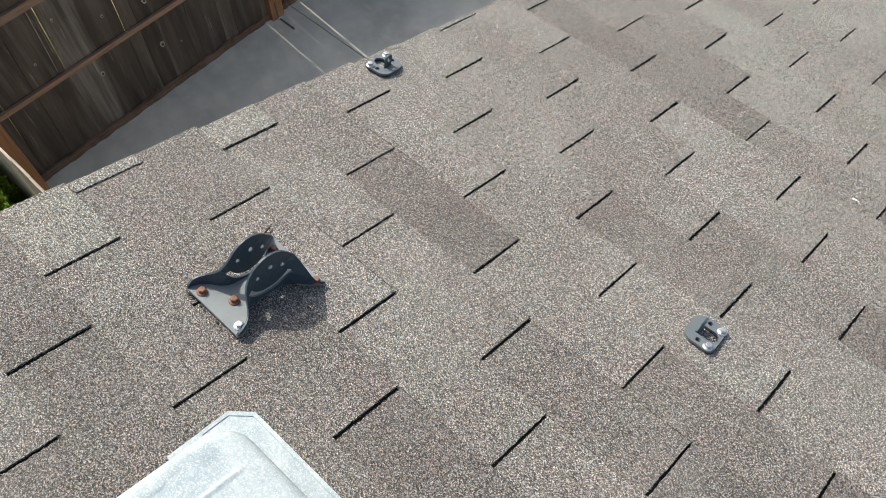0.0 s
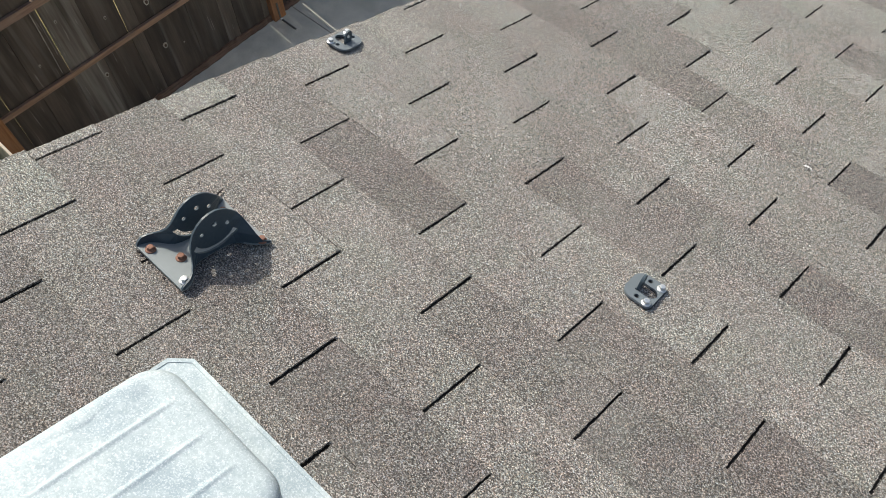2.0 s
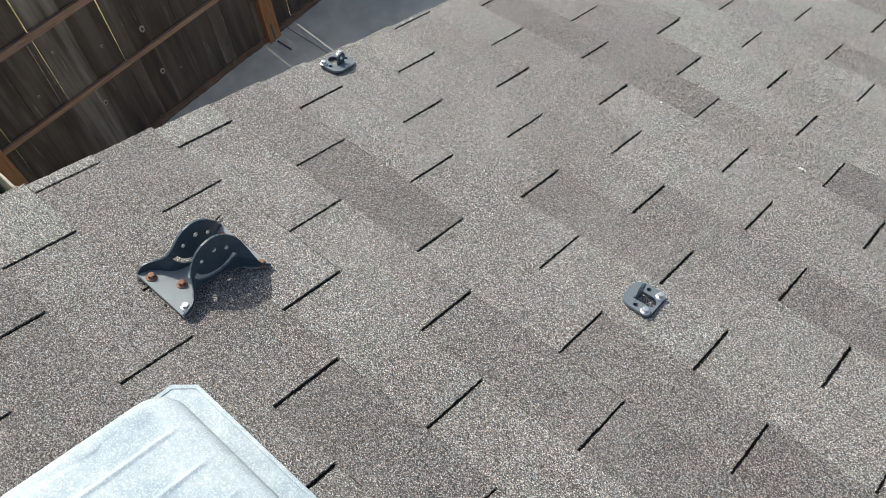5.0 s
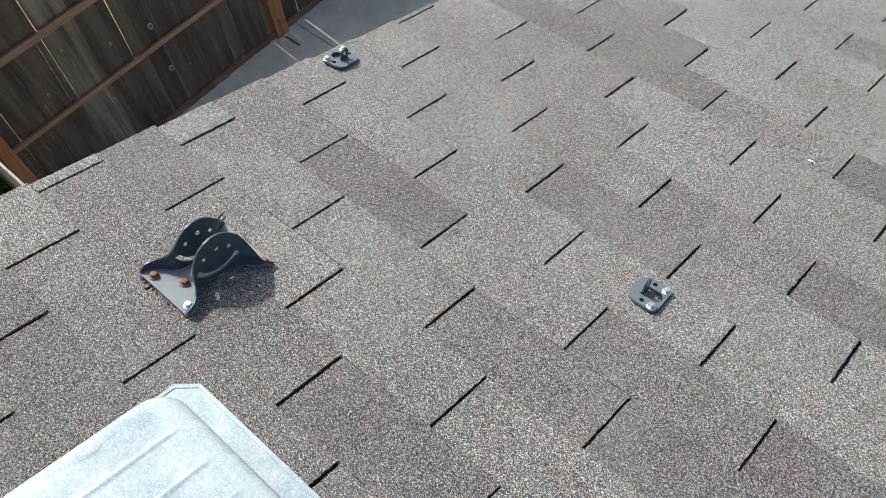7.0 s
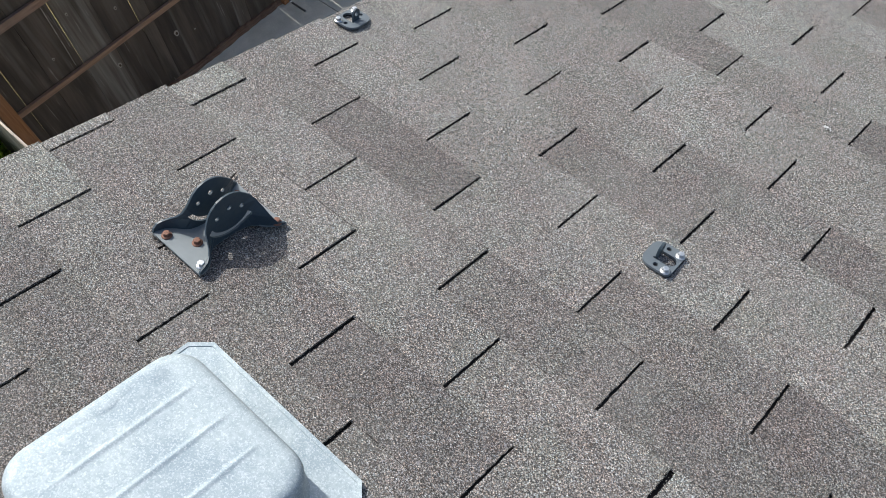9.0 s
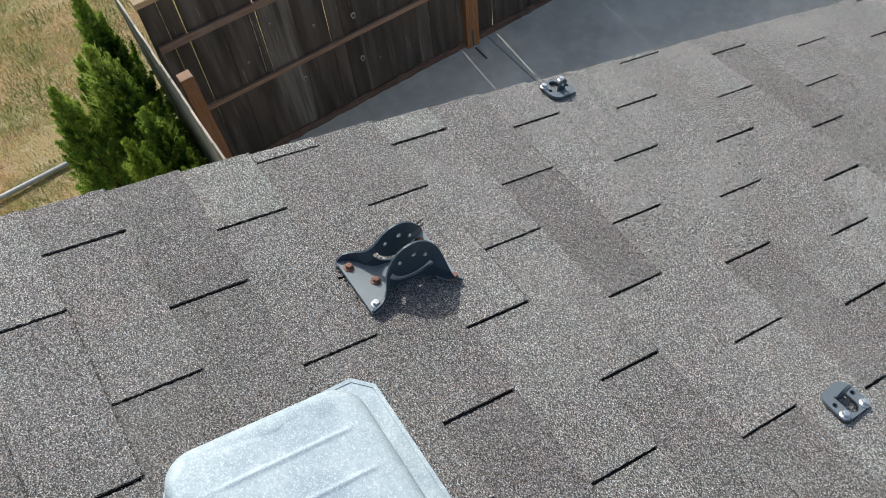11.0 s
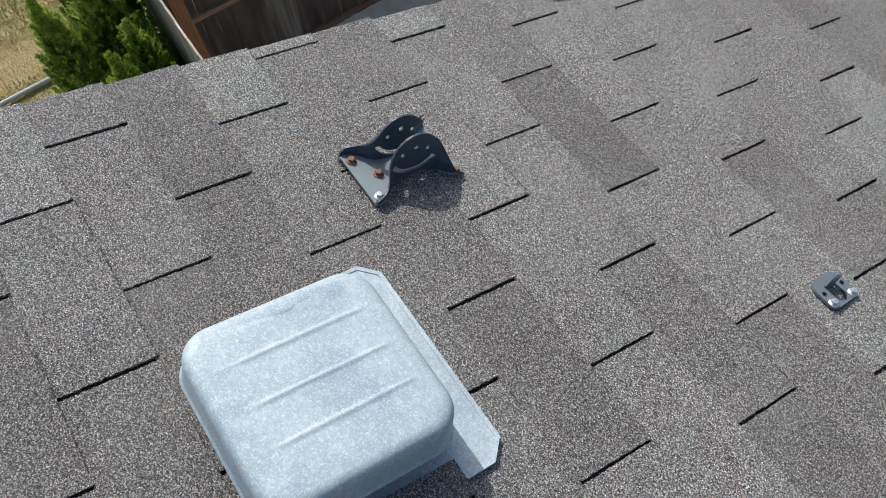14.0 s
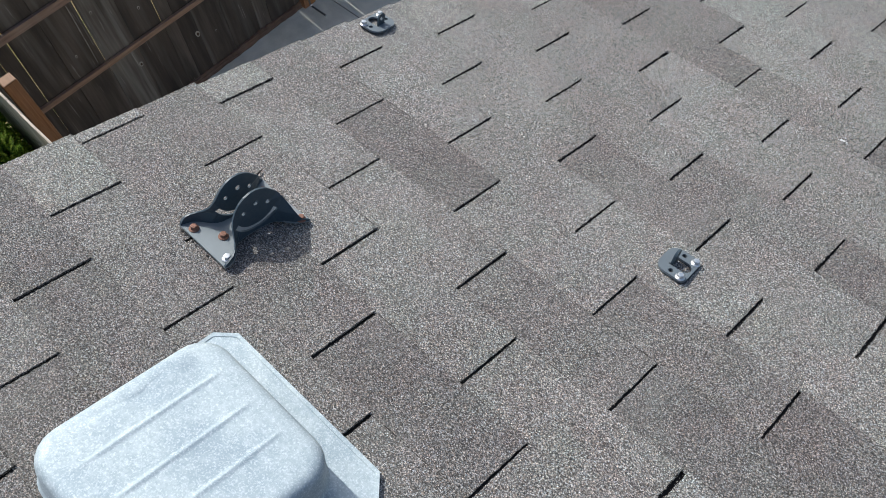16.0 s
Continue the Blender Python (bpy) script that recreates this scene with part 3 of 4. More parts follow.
def lawn_pipe():
    top = empty("pipe", pose(-4.36, -1.3, 0.012), "grey galvanised metal pipe lying on the lawn", "pipe")
    loops = [[(0.019 * math.cos(a), y, 0.019 * math.sin(a)) for a in [2 * math.pi * i / 14 for i in range(14)]] for y in (-3.2, -1.2, 0.5)]
    part("tube", loft(loops, True, True), PIPE, top, smooth=True)
    loops = [[(r * math.cos(a), y, r * math.sin(a)) for a in [2 * math.pi * i / 14 for i in range(14)]] for y, r in ((-0.75, 0.020), (-0.745, 0.023), (-0.66, 0.023), (-0.655, 0.020))]
    part("coupling", loft(loops, True, True), PIPE, top, smooth=True)


lawn_pipe()


# ---------------------------------------------------------------- house under the roof
EAVE, RIDGE, FAR_X = 2.75, -2.9, 6.5


def house():
    cp, sp = math.cos(radians(PITCH)), math.sin(radians(PITCH))
    def w(y, z):
        return (y * cp + z * sp, HEIGHT - y * sp + z * cp)
    ey, ez = w(EAVE, -0.03)
    ry, rz = w(RIDGE, -0.03)
    back_y, back_z = ry - (ey - ry), ez
    wall_front, wall_back = ey - 0.35, back_y + 0.35
    drop = 0.16
    def prism(poly, x0, x1):
        bm = bmesh.new()
        a = [bm.verts.new((x0, y, z)) for y, z in poly]
        b = [bm.verts.new((x1, y, z)) for y, z in poly]
        bm.faces.new(a), bm.faces.new(b[::-1])
        for i in range(len(poly)):
            j = (i + 1) % len(poly)
            bm.faces.new((a[j], a[i], b[i], b[j]))
        return bm
    slope = (ez - rz) / (ey - ry)
    def under(y):
        return rz + slope * abs(y - ry) - drop
    gable = [(wall_back, 0), (wall_front, 0), (wall_front, under(wall_front)), (ry, under(ry)), (wall_back, under(wall_back))]
    for name, x0, x1 in (("wall_west", 0.06, 0.2), ("wall_east", FAR_X - 0.4, FAR_X - 0.26)):
        tagged(part(name, prism(gable, x0, x1), WALL), "pale painted gable wall of the house", "wall", kind="structure")
    for name, y0, y1 in (("wall_south", wall_front - 0.14, wall_front), ("wall_north", wall_back, wall_back + 0.14)):
        tagged(part(name, box(0.203, FAR_X - 0.403, y0, y1, 0, under(y0 if y0 > 0 else y1) - 0.03), WALL), "pale painted house wall", "wall", kind="structure")
    deck_l = -0.215
    d = part("roof_deck", prism([(ey, ez - 0.004), (ry, rz - 0.004), (ry, rz - 0.13), (ey, ez - 0.13)], deck_l, FAR_X), TRIMPAINT)
    tagged(d, "painted roof deck and barge board under the shingles", "roof", kind="structure")
    d = part("roof_deck", prism([(back_y, back_z - 0.004), (ry - 0.003, rz - 0.004), (ry - 0.003, rz - 0.13), (back_y, back_z - 0.13)], deck_l, FAR_X), TRIMPAINT)
    tagged(d, "painted roof deck of the hidden slope", "roof", kind="structure")
    cap = part("ridge_cap", prism([(ry - 0.16, rz - 0.01), (ry - 0.16, rz + 0.0), (ry, rz + 0.055), (ry + 0.15, rz + 0.0), (ry + 0.15, rz - 0.01), (ry, rz + 0.04)], -0.25, FAR_X + 0.02), SHINGLE_FAR)
    tagged(cap, "grey-brown asphalt ridge cap", "roof", kind="structure")
    d = part("roof_cover", prism([(back_y, back_z), (ry - 0.003, rz), (ry - 0.003, rz + 0.03), (back_y, back_z + 0.03)], -0.24, FAR_X + 0.02), SHINGLE_FAR)
    tagged(d, "grey-brown asphalt shingle cover of the hidden slope", "roof", kind="structure")


house()


# ---------------------------------------------------------------- roof vent
def roof_vent():
    top = empty("roof_vent", ROOF, "square galvanised metal roof vent with a ribbed dome", "vent")
    # flange with clipped corners, tucked under the course above
    u0, u1, v0, v1, c = 0.254, 0.605, -0.80, -0.436, 0.026
    out = [(u0, v0), (u1, v0), (u1, v1 - c), (u1 - c, v1), (u0 + c, v1), (u0, v1 - c)]
    tilt = pose(0, 0, 0.0056, 0, 0, 0) @ Matrix.Translation((0, v1, 0)) @ pose(0, 0, 0, 3.2) @ Matrix.Translation((0, -v1, 0))
    fl = part("flange", plate(out, [], 0.0014), GALV, top, at=tilt)
    rim = [(u1, -0.507), (u1, v1 - c), (u1 - c, v1), (u0 + c, v1), (u0, v1 - c), (u0, -0.507)]
    bm = bmesh.new()
    inner = [(u1 - 0.006, -0.507), (u1 - 0.006, v1 - c - 0.003), (u1 - c - 0.003, v1 - 0.006), (u0 + c + 0.003, v1 - 0.006), (u0 + 0.006, v1 - c - 0.003), (u0 + 0.006, -0.507)]
    lo = [bm.verts.new((x, y, 0.001)) for x, y in rim]
    hi = [bm.verts.new((x * 0.998 + 0.0009, y, 0.0032)) for x, y in rim]
    ih = [bm.verts.new((x, y, 0.0026)) for x, y in inner]
    il = [bm.verts.new((x, y, 0.001)) for x, y in inner]
    for a, b in ((lo, hi), (hi, ih), (ih, il)):
        for i in range(len(a) - 1):
            bm.faces.new((a[i], a[i + 1], b[i + 1], b[i]))
    part("hem", bm, GALV, fl, "folded flange edge")
    for k, (du, w) in enumerate(((0.0, 0.004), (0.0065, 0.003), (0.012, 0.0045), (0.019, 0.003), (0.0245, 0.004), (0.031, 0.003))):
        part("stamp_mark", box(0.395 + du, 0.395 + du + w, v1 - 0.030, v1 - 0.023, 0.0012, 0.0017, 0.0002, seg=1), GALV, fl, "stamped unreadable mark")
    # throat below the dome
    x0, x1, y0, y1 = 0.335, 0.535, -0.732, -0.530
    loops = [[(x, y, z) for x, y in rounded(x0, x1, y0, y1, 0.02)] for z in (0.0, 0.046, 0.092)]
    part("throat", loft(loops), GALV, top, "square metal throat in the dome's shade")
    # dome: a pressed cap with rounded shoulders
    a0, a1, b0, b1 = 0.300, 0.568, -0.7598, -0.493
    loops = []
    for inset, z, r in ((0.004, 0.0415, 0.044), (-0.0016, 0.0410, 0.046), (-0.0028, 0.0420, 0.046), (-0.0026, 0.0440, 0.046), (-0.0008, 0.0455, 0.045), (0.0, 0.050, 0.045), (0.0012, 0.062, 0.045), (0.002, 0.080, 0.044), (0.0026, 0.0855, 0.0435), (0.0040, 0.0900, 0.043), (0.0066, 0.0938, 0.0415), (0.0100, 0.0962, 0.040), (0.0138, 0.0975, 0.038), (0.0158, 0.0979, 0.037), (0.0172, 0.0981, 0.036), (0.0185, 0.0982, 0.036)):
        loops.append([(x, y, z) for x, y in rounded(a0 + inset, a1 - inset, b0 + inset, b1 - inset, r, 7)])
    bm = loft(loops, False)
    bm.verts.ensure_lookup_table()
    rim_verts = bm.verts[-len(loops[-1]):]
    edges = [bm.edges.get((rim_verts[k], rim_verts[(k + 1) % len(rim_verts)])) for k in range(len(rim_verts))]
    # the flat top, with three long ribs pressed up out of it
    nu, nv = 104, 30
    def top_z(u, v):
        z = 0.0986
        for g in (0.371, 0.432, 0.489):
            t = (v + 0.728) / 0.206
            s = max(0.0, min(1.0, 5 * t, 9 * (1 - t)))
            z += 0.0017 * s * s * (3 - 2 * s) * math.exp(-((u - g) / (0.0024 if u < g else 0.0038)) ** 2)
        # two shallow dents beside the first rib
        for c, lo, hi in ((-0.620, 0.318, 0.356), (-0.548, 0.330, 0.370)):
            if lo < u < hi:
                z -= 0.0019 * math.sin(math.pi * (u - lo) / (hi - lo)) * math.exp(-((v - c - 0.2 * (u - lo)) / 0.010) ** 2)
        return z + 0.0007 * noise.noise((u * 16, v * 16, 2.0))
    us = [a0 + 0.030 + (a1 - a0 - 0.060) * k / nu for k in range(nu + 1)]
    vs = [b0 + 0.030 + (b1 - b0 - 0.060) * k / nv for k in range(nv + 1)]
    grid = [[bm.verts.new((u, v, top_z(u, v) if 0 < i < nu and 0 < k < nv else 0.0985)) for k, v in enumerate(vs)] for i, u in enumerate(us)]
    for i in range(nu):
        for k in range(nv):
            bm.faces.new((grid[i][k], grid[i + 1][k], grid[i + 1][k + 1], grid[i][k + 1]))
    around = [grid[i][0] for i in range(nu)] + [grid[nu][k] for k in range(nv)] + [grid[i][nv] for i in range(nu, 0, -1)] + [grid[0][k] for k in range(nv, 0, -1)]
    edges += [bm.edges.get((around[k], around[(k + 1) % len(around)])) for k in range(len(around))]
    bmesh.ops.triangle_fill(bm, use_beauty=True, use_dissolve=False, edges=edges)
    for v in bm.verts:
        # the cap sits a little out of square
        if v.co.y < -0.63:
            v.co.y += 0.003 * (v.co.x - a0) / (a1 - a0) * min(1, (-0.63 - v.co.y) / 0.1)
    part("dome", bm, GALV, top, "pressed dome with three long ribs", smooth=True)
    return top


roof_vent()


# ---------------------------------------------------------------- bolts, bracket and anchors
def washer_mesh():
    loops = [[(x, y, z) for x, y in ring(0, 0, k, n=16)] for k, z in ((0.0086, 0.0), (0.0086, 0.0012), (0.0078, 0.0019), (0.0064, 0.0028))]
    return loft(loops, True, True)


def hex_head(r=0.0061, h=0.0054):
    loops = [[(x, y, z) for x, y in ring(0, 0, k, n=6, turn=0.4)] for k, z in ((r, 0.0022), (r, 0.0024 + h * 0.80), (r * 0.90, 0.0026 + h * 0.95), (r * 0.70, 0.0026 + h))]
    return loft(loops, True, True)


def bolt(x, y, z, material, label, turn=0.0):
    top = empty("bolt", on_roof(x, y, z, turn), label, "bolt", "roof bolts")
    part("washer", washer_mesh(), RUST if material is RUST else ZINC, top)
    part("head", hex_head(), material, top)
    return top


BU, BV = 0.1055, -0.289   # middle of the bracket
CHEEK = 0.0245            # half the gap between the cheeks


def mounting_bracket():
    top = empty("mounting_bracket", on_roof(BU, BV, 0.0045), "dark slate-blue steel roof bracket with two curved cheeks", "bracket")
    half = [(-0.086, 0.0600), (-0.080, 0.0610), (-0.070, 0.0590), (-0.060, 0.052), (-0.052, 0.043), (-0.045, 0.034), (-0.036, 0.0275), (-0.024, CHEEK + 0.001), (0.0, CHEEK), (0.024, CHEEK + 0.001), (0.034, 0.0275), (0.043, 0.034), (0.050, 0.043), (0.058, 0.052), (0.068, 0.0590), (0.076, 0.0620), (0.0815, 0.0650)]
    outline = [(u, v) for v, u in half] + [(0.0635, 0.0825), (0.030, 0.0800), (-0.030, 0.0800), (-0.0635, 0.0825)] + [(-u, v) for v, u in half[::-1]]
    # the paler coat stands in for sheen on this flat plate
    part("base_plate", plate(outline, [ring(0, 0.01, 0.008, n=12)], 0.0035), SHEEN, top, "flat steel base plate")
    def width(v):
        for (a, ua), (b, ub) in zip(half, half[1:]):
            if a <= v <= b:
                return ua + (ub - ua) * (v - a) / (b - a)
        return half[0][1]
    crest = [(-0.086, 0.0045), (-0.083, 0.011), (-0.076, 0.017), (-0.068, 0.0195), (-0.060, 0.024), (-0.053, 0.032), (-0.047, 0.042), (-0.042, 0.053), (-0.036, 0.064), (-0.028, 0.075), (-0.018, 0.083), (-0.006, 0.0875), (0.005, 0.088), (0.016, 0.085), (0.026, 0.0795), (0.035, 0.0715)]
    # one cheek falls off more steeply at its upper end
    fall = {1: [(0.0450, 0.0625), (0.0507, 0.0525), (0.0552, 0.0415), (0.0576, 0.0345), (0.0600, 0.0270), (0.0623, 0.0210), (0.0652, 0.0155), (0.0690, 0.0100), (0.0740, 0.0072), (0.0805, 0.0058), (0.0812, 0.0040)],
            -1: [(0.0445, 0.0628), (0.0515, 0.0520), (0.0570, 0.0405), (0.0617, 0.0310), (0.0660, 0.0235), (0.0702, 0.0170), (0.0748, 0.0115), (0.0795, 0.0080), (0.0812, 0.0040)]}
    foot = [(v, 0.0015) for v in (0.078, 0.066, 0.055, 0.046, 0.038, 0.028, 0.012, -0.012, -0.028, -0.038, -0.046, -0.055, -0.066, -0.080)]
    arc = []
    for i in range(15):
        a = radians(205 + 130 * i / 14)
        arc.append((0.001 + 0.0455 * math.cos(a), 0.050 + 0.0425 * math.sin(a)))
    for i in range(15):
        a = radians(335 - 130 * i / 14)
        arc.append((0.001 + 0.0375 * math.cos(a), 0.050 + 0.0335 * math.sin(a)))
    holes = [ring(-0.021, 0.052, 0.0038, n=10), ring(0.003, 0.061, 0.0046, n=10), ring(0.026, 0.0515, 0.0042, n=10), arc]
    for side in (-1, 1):
        bm = plate(crest + fall[side] + foot, holes, 0.0035)
        for v in bm.verts:
            along, up, thick = v.co.x, v.co.y, v.co.z
            flare = width(along) - CHEEK
            if side == 1 and along < -0.050:
                up *= 0.72
            # the cheek leans out towards both ends, where it runs into the base plate
            k = max(0.0, min(1.0, (0.066 - up) / 0.044))
            v.co = Vector((side * (CHEEK + flare * k - thick), along, up))
        part("cheek", bm, PAINT, top, "curved upright cheek with an arc slot")
    return top


mounting_bracket()
for bx, by, m, lab in ((0.0675, -0.3630, RUST, "rusty hex bolt in the bracket's base"), (0.1110, -0.3380, RUST, "rusty hex bolt between the bracket's cheeks"), (0.1530, -0.3615, ZINC, "shiny zinc hex bolt in the bracket's base"),
                       (0.0680, -0.2265, RUST, "rusty hex bolt in the bracket's base"), (0.1590, -0.2185, RUST, "rusty hex bolt in the bracket's base")):
    bolt(bx, by, 0.0082, m, lab, 17)


def anchor(x, y, turn, label):
    top = empty("roof_anchor", on_roof(x, y, 0.0030, turn), label, "roof anchor", "small roof anchors")
    opening = [(-0.0125, -0.0125), (0.012, -0.0125)] + [(0.012 + 0.0125 * math.cos(a), 0.0125 * math.sin(a)) for a in [radians(-75 + 150 * i / 8) for i in range(9)]] + [(0.012, 0.0125), (-0.0125, 0.0125), (-0.0125, 0.0095), (-0.0085, 0.0090), (-0.0085, -0.0090), (-0.0125, -0.0095)]
    holes = [opening, ring(-0.001, -0.0240, 0.0047, n=12), ring(-0.001, 0.0240, 0.0047, n=12)]
    outline = []
    for cx, cy, r, a in ((0.018, 0.023, 0.011, 0), (-0.008, 0.013, 0.021, 90), (-0.008, -0.013, 0.021, 180), (0.018, -0.023, 0.011, 270)):
        outline += [(cx + r * math.cos(radians(a + 15 * i)), cy + r * math.sin(radians(a + 15 * i))) for i in range(7)]
    # same steel as the tab, painted paler for light on the flat face
    part("base_plate", plate(outline, holes, 0.0045), ANCHOR, top)
    part("sealing_pad", plate([(x * 0.96 + 0.002, y * 0.96) for x, y in outline], [opening], 0.0022), RUBBER, top, "black sealing pad", at=pose(0, 0, -0.0024))
    fin = [(-0.0090, 0.0), (0.0090, 0.0), (0.0100, 0.019)] + [(0.0100 * math.cos(a), 0.019 + 0.0110 * math.sin(a)) for a in [math.pi * i / 10 for i in range(1, 10)]] + [(-0.0100, 0.019)]
    part("fin", plate(fin, [ring(0, 0.018, 0.0048, n=12)], 0.004), PAINT, top, "upright tab with a hole", at=pose(-0.010, 0, 0.002, 90, 0, 90))
    return top


anchor(0.6445, 0.202, 2, "small slate-blue steel roof anchor with an upright tab")
bolt(0.6650, 0.2255, 0.0071, ZINC, "shiny zinc hex bolt in a roof anchor", 5)
bolt(0.6635, 0.1765, 0.0071, ZINC, "shiny zinc hex bolt in a roof anchor", 21)
anchor(-0.1965, 0.293, 184, "small slate-blue steel roof anchor at the roof's edge")
bolt(-0.2100, 0.2635, 0.0071, ZINC, "shiny zinc hex bolt in a roof anchor", 9)
bolt(-0.2165, 0.3175, 0.0071, ZINC, "shiny zinc hex bolt in a roof anchor", 30)


def sealant():
    """Black roofing sealant squeezed out under the bracket's end."""
    rng = random.Random(12)
    top = empty("sealant", on_roof(0.09, -0.379, 0.0030), "black roofing sealant squeezed out under a bracket", "sealant")
    for x, y, r in ((-0.034, 0.0022, 0.0036), (-0.004, 0.0006, 0.0028), (0.036, -0.0005, 0.0028)):
        loops = []
        for k, z in ((1.0, 0.0), (0.9, 0.0014), (0.55, 0.0022)):
            loops.append([(x + r * k * rng.uniform(0.7, 1.6) * math.cos(a), y + 0.7 * r * k * rng.uniform(0.6, 1.3) * math.sin(a), z) for a in [2 * math.pi * i / 9 for i in range(9)]])
        part("bead", loft(loops, True), BITUMEN, top)


sealant()


def twig(x, y, turn):
    rng = random.Random(4)
    loops = []
    for i in range(6):
        v, r = -0.016 + 0.0062 * i, (0.0013, 0.0016, 0.0014, 0.0016, 0.0015, 0.0010)[i]
        bend = rng.uniform(-0.0005, 0.0005)
        loops.append([(bend + r * math.cos(a), v, 0.0016 + r * math.sin(a)) for a in [2 * math.pi * k / 7 for k in range(7)]])
    ob = part("twig", loft(loops, True), BITUMEN)
    ob.matrix_world = on_roof(x, y, 0.0035, turn)
    tagged(ob, "thin dark twig lying on shingles beside a bracket", "twig")


twig(0.0262, -0.2062, 19)


def dropping(x, y, size, seed):
    rng = random.Random(seed)
    bm = bmesh.new()
    for _ in range(14):
        cx, cy, r = rng.gauss(0, size * 0.55), rng.gauss(0, size * 0.45), size * rng.uniform(0.12, 0.36)
        outer = [bm.verts.new((cx + r * rng.uniform(0.75, 1.2) * math.cos(a), cy + r * rng.uniform(0.6, 1.0) * math.sin(a), 0.0)) for a in [2 * math.pi * i / 9 for i in range(9)]]
        mid = bm.verts.new((cx, cy, 0.0012))
        for i in range(9):
            bm.faces.new((outer[i], outer[(i + 1) % 9], mid))
    ob = part("bird_dropping", bm, WHITISH)
    ob.matrix_world = on_roof(x, y, 0.0035)
    tagged(ob, "small white bird dropping dried on a shingle", "dropping")


dropping(0.6895, 0.782, 0.0085, 3)
dropping(0.8015, -0.185, 0.005, 8)


# ---------------------------------------------------------------- shingles, last
EXPOSED, TAB, SLOT = 0.127, 0.3048, 0.0058
OFFSET = {-8: 0.27, -7: 0.855, -6: 0.46, -5: 0.05, -4: 0.65, -3: 0.238, -2: 0.82, -1: 0.405, 0: 0.0, 1: 0.565, 2: 0.12, 3: 0.682, 4: 0.262, 5: 0.883, 6: 0.443, 7: 0.063, 8: 0.635, 9: 0.212, 10: 0.78, 11: 0.32, 12: 0.88}
# shade of each tab: the course, its first tab and a letter for every tab from there
SHADES = {-8: (-2, "hddd"), -7: (-2, "mhdd"), -6: (-2, "hhdh"), -5: (-2, "mddhh"), -4: (-2, "phhhm"), -3: (-2, "lhhdm"), -2: (-2, "hmmml"), -1: (-2, "pmmhd"),
          0: (-2, "lhdmhd"), 1: (-2, "mmmll"), 2: (-2, "mmmhm"), 3: (-2, "lmmhd"), 4: (-2, "mmmlm"), 5: (-2, "lmlmm"), 6: (-2, "mhhmd"), 7: (-2, "mmhll"),
          8: (-2, "lmpll"), 9: (-2, "mmpll"), 10: (-2, "mmmhh"), 11: (-2, "llplm")}
SKEW, LEAN = 0.0104, 0.02   # the courses and the slots run a little off square


def course_offset(c):
    if c in OFFSET:
        return OFFSET[c]
    return (OFFSET[12] + 0.572 * (c - 12)) % 1 if c > 4 else (OFFSET[-8] + 0.572 * (c + 8)) % 1


def rake(c):
    return -0.254 + 0.025 * (c + 0.5) * EXPOSED + random.Random(c * 7 + 1).uniform(-0.0016, 0.0016)


def tab_bmesh(x0, x1, y0, y1, lift, seed, bm=None, cx=0.0):
    """One shingle tab: a slightly curled slab, lower edge dark: wear and painted shade."""
    rng = random.Random(seed)
    bm = bm or bmesh.new()
    nx = 2
    steps = [y0 - 0.003] + [y0 + 0.002 + 0.0032 * i for i in range(39)] + [y1 - 0.0017, y1]
    last = len(steps) - 1
    t = 0.0042
    worn = rng.random() < (0.92 if y0 < 0.1 else 0.35 if y0 < 0.5 else 0.12)
    # each long edge is cut a little off line and frays
    shear = [(rng.gauss(0, 0.0004), rng.gauss(0, 0.0005)) for _ in range(2)]
    def z(y):
        return -0.002 + 0.0040 * (y - y0) / EXPOSED
    grid = []
    for j, y in enumerate(steps):
        row = []
        for i in range(nx + 1):
            x = x0 + (x1 - x0) * i / nx
            curl = lift * max(0.0, (y - y0) / EXPOSED) ** 2 * (0.6 + 0.4 * math.cos(2 * math.pi * i / nx + seed))
            edge = -0.0006 if (j == last or i in (0, nx)) else 0.0
            jx = rng.gauss(0, 0.00055) + shear[i // nx][0] + shear[i // nx][1] * (y - y0) / EXPOSED if i in (0, nx) and j else 0
            jy = rng.uniform(-0.0008, 0.0008) if j == last else rng.uniform(-0.0007, 0.0009) if j == last - 1 else 0
            yy = y + jy + SKEW * (x + cx - 0.40)
            row.append(bm.verts.new((x + jx + LEAN * (y - y0), yy, z(y) + curl + edge)))
        grid.append(row)
    for j in range(last):
        for i in range(nx):
            f = bm.faces.new((grid[j][i], grid[j][i + 1], grid[j + 1][i + 1], grid[j + 1][i]))
            # dark strip along the end: bare asphalt, and the gap's shade painted in
            if j == last - 1 and worn and rng.random() < 0.8:
                f.material_index = 1
    left = [grid[j][0] for j in range(last + 1)]
    for chain in (left, [grid[last][i] for i in range(nx + 1)], [grid[j][nx] for j in range(last, -1, -1)]):
        low = [bm.verts.new((v.co.x, v.co.y, v.co.z - t)) for v in chain]
        for a, b, c, d in zip(chain, chain[1:], low[1:], low):
            f = bm.faces.new((a, b, c, d))
            f.material_index = 1
    return bm


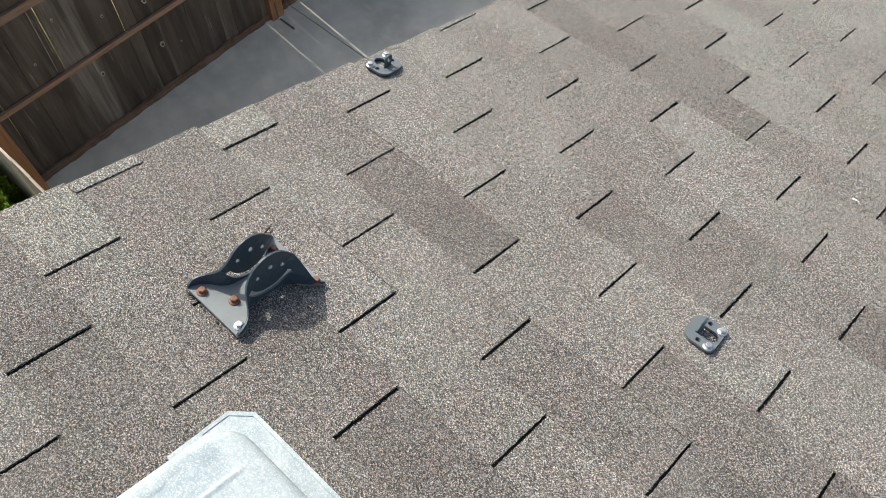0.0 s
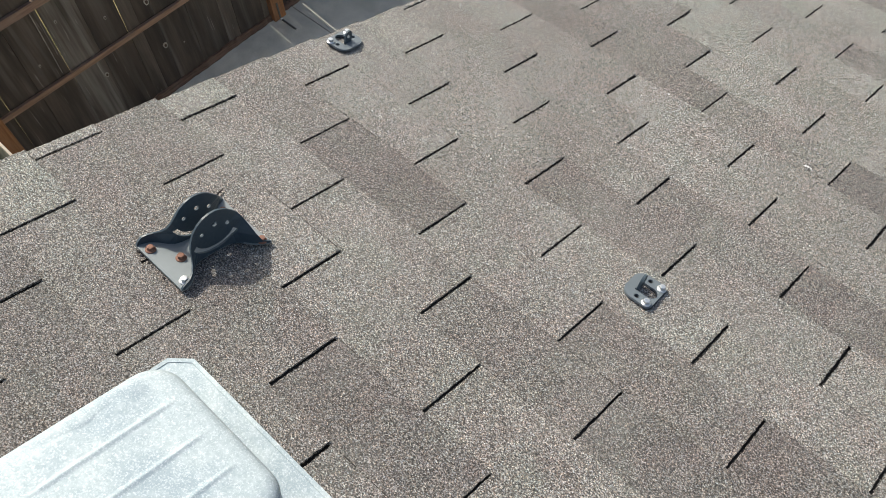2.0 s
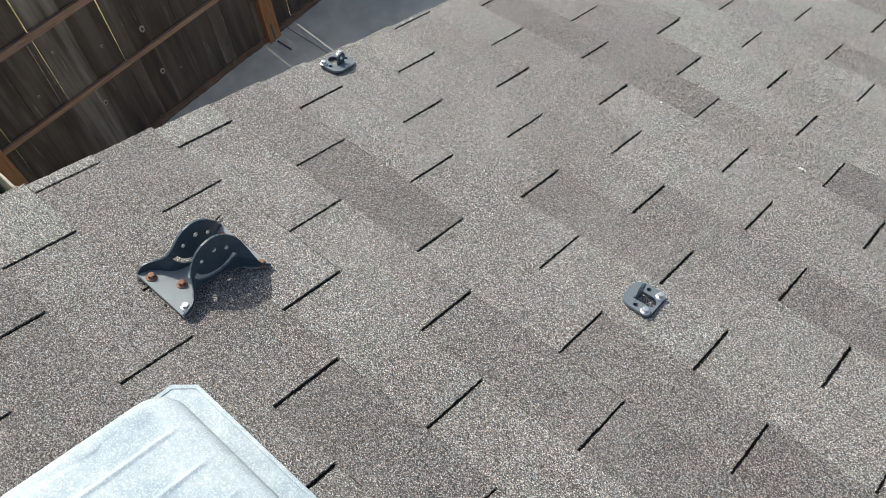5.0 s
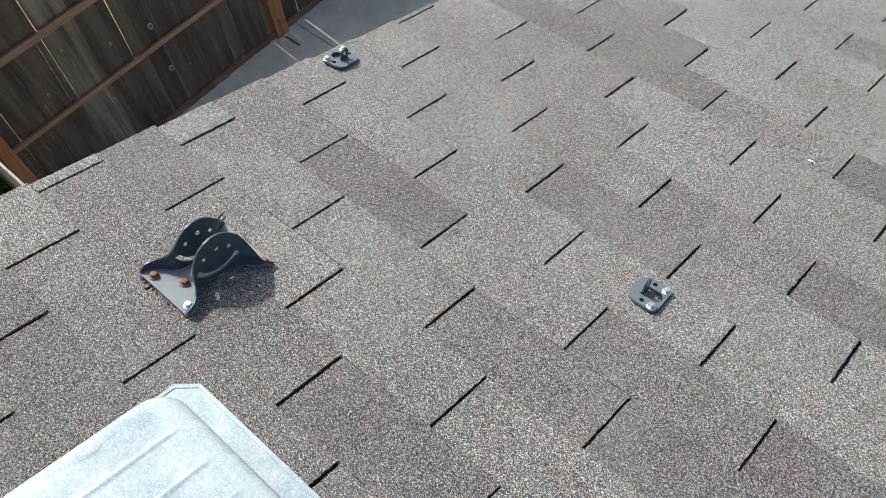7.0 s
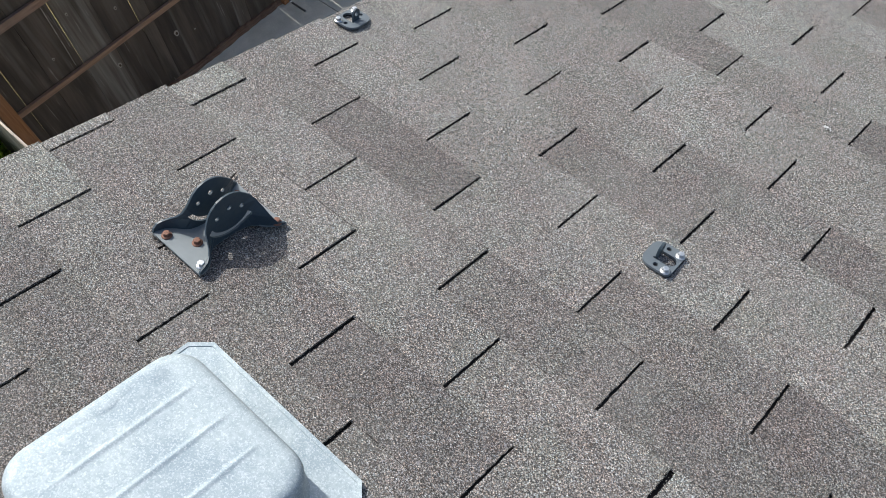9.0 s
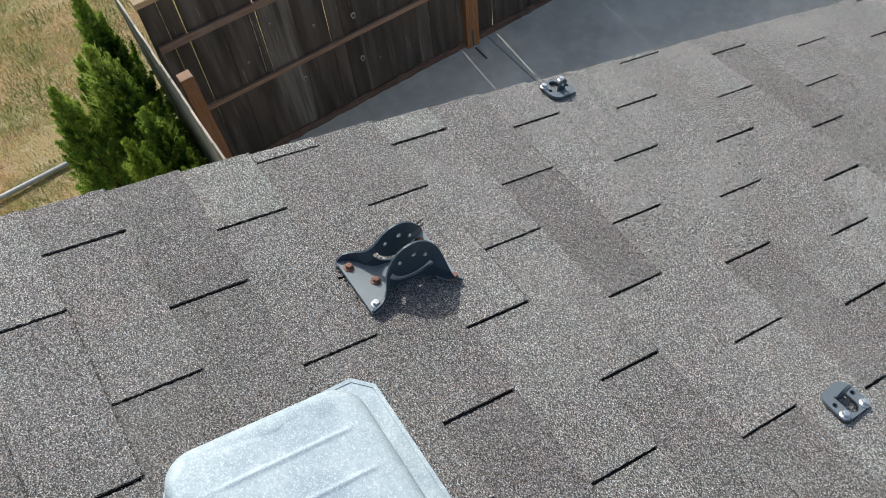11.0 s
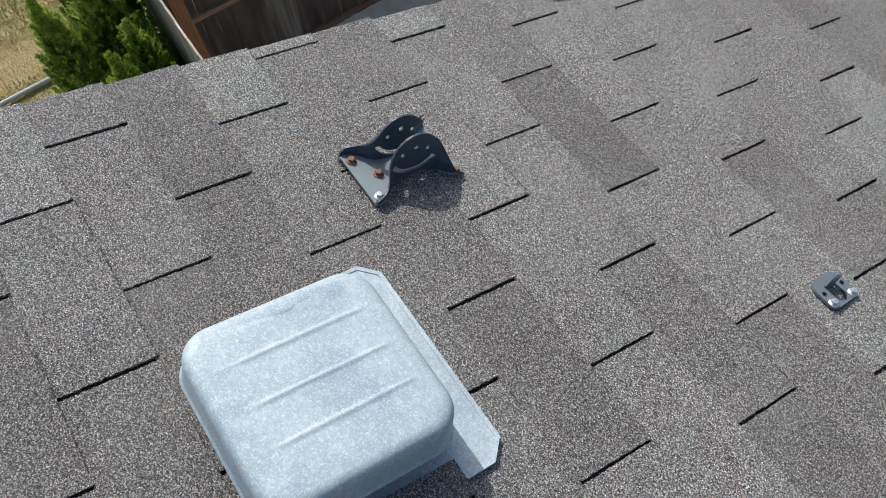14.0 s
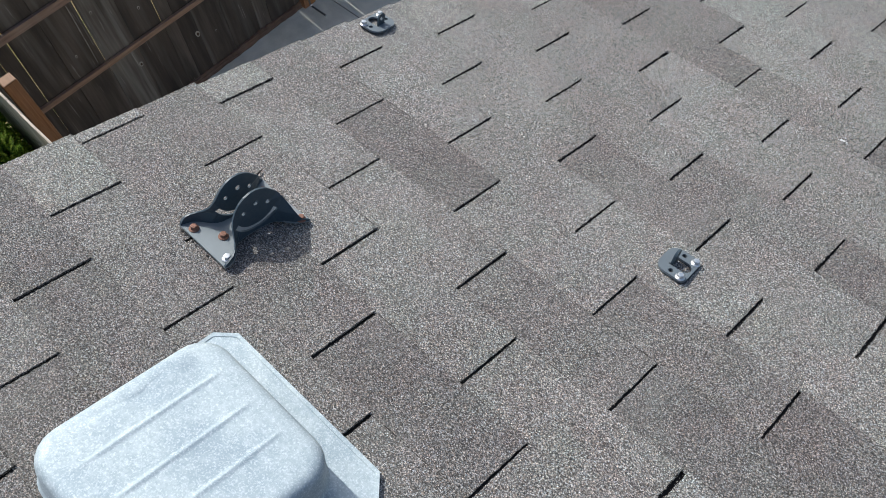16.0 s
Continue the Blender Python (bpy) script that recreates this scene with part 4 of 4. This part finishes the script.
def slot_grit(slots):
    """Loose granules that hang over the frayed edges of the slots: small eight-sided grains."""
    rng = random.Random(77)
    verts, faces = [], []
    for x0, c in slots:
        y0 = c * EXPOSED
        for side in (-1, 1):
            for _ in range(38):
                y = y0 + rng.uniform(0.004, EXPOSED - 0.002)
                r = rng.uniform(0.00055, 0.00115)
                x = x0 + side * (SLOT / 2 - abs(rng.gauss(0, 0.0006))) + LEAN * (y - y0)
                p = Vector((x, y + SKEW * (x - 0.40), -0.002 + 0.004 * (y - y0) / EXPOSED - rng.uniform(0.0004, 0.0022)))
                n0 = len(verts)
                verts += [p + Vector(d) * r * rng.uniform(0.7, 1.2) for d in ((1, 0, 0), (-1, 0, 0), (0, 1, 0), (0, -1, 0), (0, 0, 1), (0, 0, -1))]
                faces += [(n0 + a, n0 + b, n0 + d) for a, b, d in ((0, 2, 4), (2, 1, 4), (1, 3, 4), (3, 0, 4), (2, 0, 5), (1, 2, 5), (3, 1, 5), (0, 3, 5))]
    me = bpy.data.meshes.new("grit")
    me.from_pydata([tuple(v) for v in verts], [], faces)
    me.materials.append(SHINGLE_FAR)
    ob = new("grit", me)
    ob.matrix_world = ROOF
    tagged(ob, "loose grey granules along the shingle slots", "grit", kind="stuff")


VENT_HOLE = (0.290, 0.571)   # the two courses beside the vent are cut away round it


def shingles():
    top = empty("roof_shingles", ROOF, "weathered grey-brown three-tab asphalt shingle roof", "roof", kind="structure")
    far, slots = bmesh.new(), []
    c_lo, c_hi = math.floor(RIDGE / EXPOSED), math.ceil(EAVE / EXPOSED)
    for c in range(c_lo, c_hi):
        base = course_offset(c) * TAB
        edge = rake(c)
        k = math.floor((edge - base) / TAB)
        while base + k * TAB < FAR_X:
            x0, x1 = base + k * TAB + SLOT / 2, base + (k + 1) * TAB - SLOT / 2
            x0, x1 = max(x0, edge), min(x1, FAR_X + 0.02)
            seed = (c * 131 + k * 17) % 9973
            k += 1
            if x1 - x0 < 0.006:
                continue
            rng = random.Random(seed)
            y0 = c * EXPOSED
            y1 = y0 + EXPOSED + rng.uniform(-0.0012, 0.0012)
            lift = abs(rng.gauss(0.0, 0.0012))
            if x0 < 1.40 and -9 <= c <= 14:
                if x0 > edge and not (c == -5 and 0.28 < x0 < 0.58):
                    slots.append((x0 - SLOT / 2, c))
                first, letters = SHADES.get(c, (0, ""))
                # unlisted tabs: darker upslope, paler downslope, the roof's glare put into colour
                m = SHINGLE[letters[k - 1 - first] if 0 <= k - 1 - first < len(letters) else rng.choice("hhhm" if c < -3 else "lmmmh" if c < 3 else "lllmh")]
                spans = [(x0, x1)]
                if c == -5:
                    h0, h1 = VENT_HOLE
                    spans = [(a, b) for a, b in ((x0, min(x1, h0)), (max(x0, h1), x1)) if b - a > 0.01]
                for a, b in spans:
                    cx = (a + b) / 2
                    ob = part("shingle", tab_bmesh(a - cx, b - cx, y0, y1, lift, seed, None, cx), m, top, at=pose(cx, 0, 0.0036 if c == -5 and VENT_HOLE[1] - 0.001 < a < VENT_HOLE[1] + 0.001 else 0))
                    ob.data.materials.append(EDGE)
            else:
                tab_bmesh(x0, x1, y0, y1, lift, seed, far)
    slot_grit(slots)
    rest = part("shingles", far, SHINGLE_FAR, top)
    rest.data.materials.append(EDGE)
    tagged(rest, kind="stuff")
    bm = box(-0.225, FAR_X, RIDGE, EAVE, -0.022, -0.0072)
    part("underlay", bm, BITUMEN, top, "black bitumen underlay in the slots")


shingles()
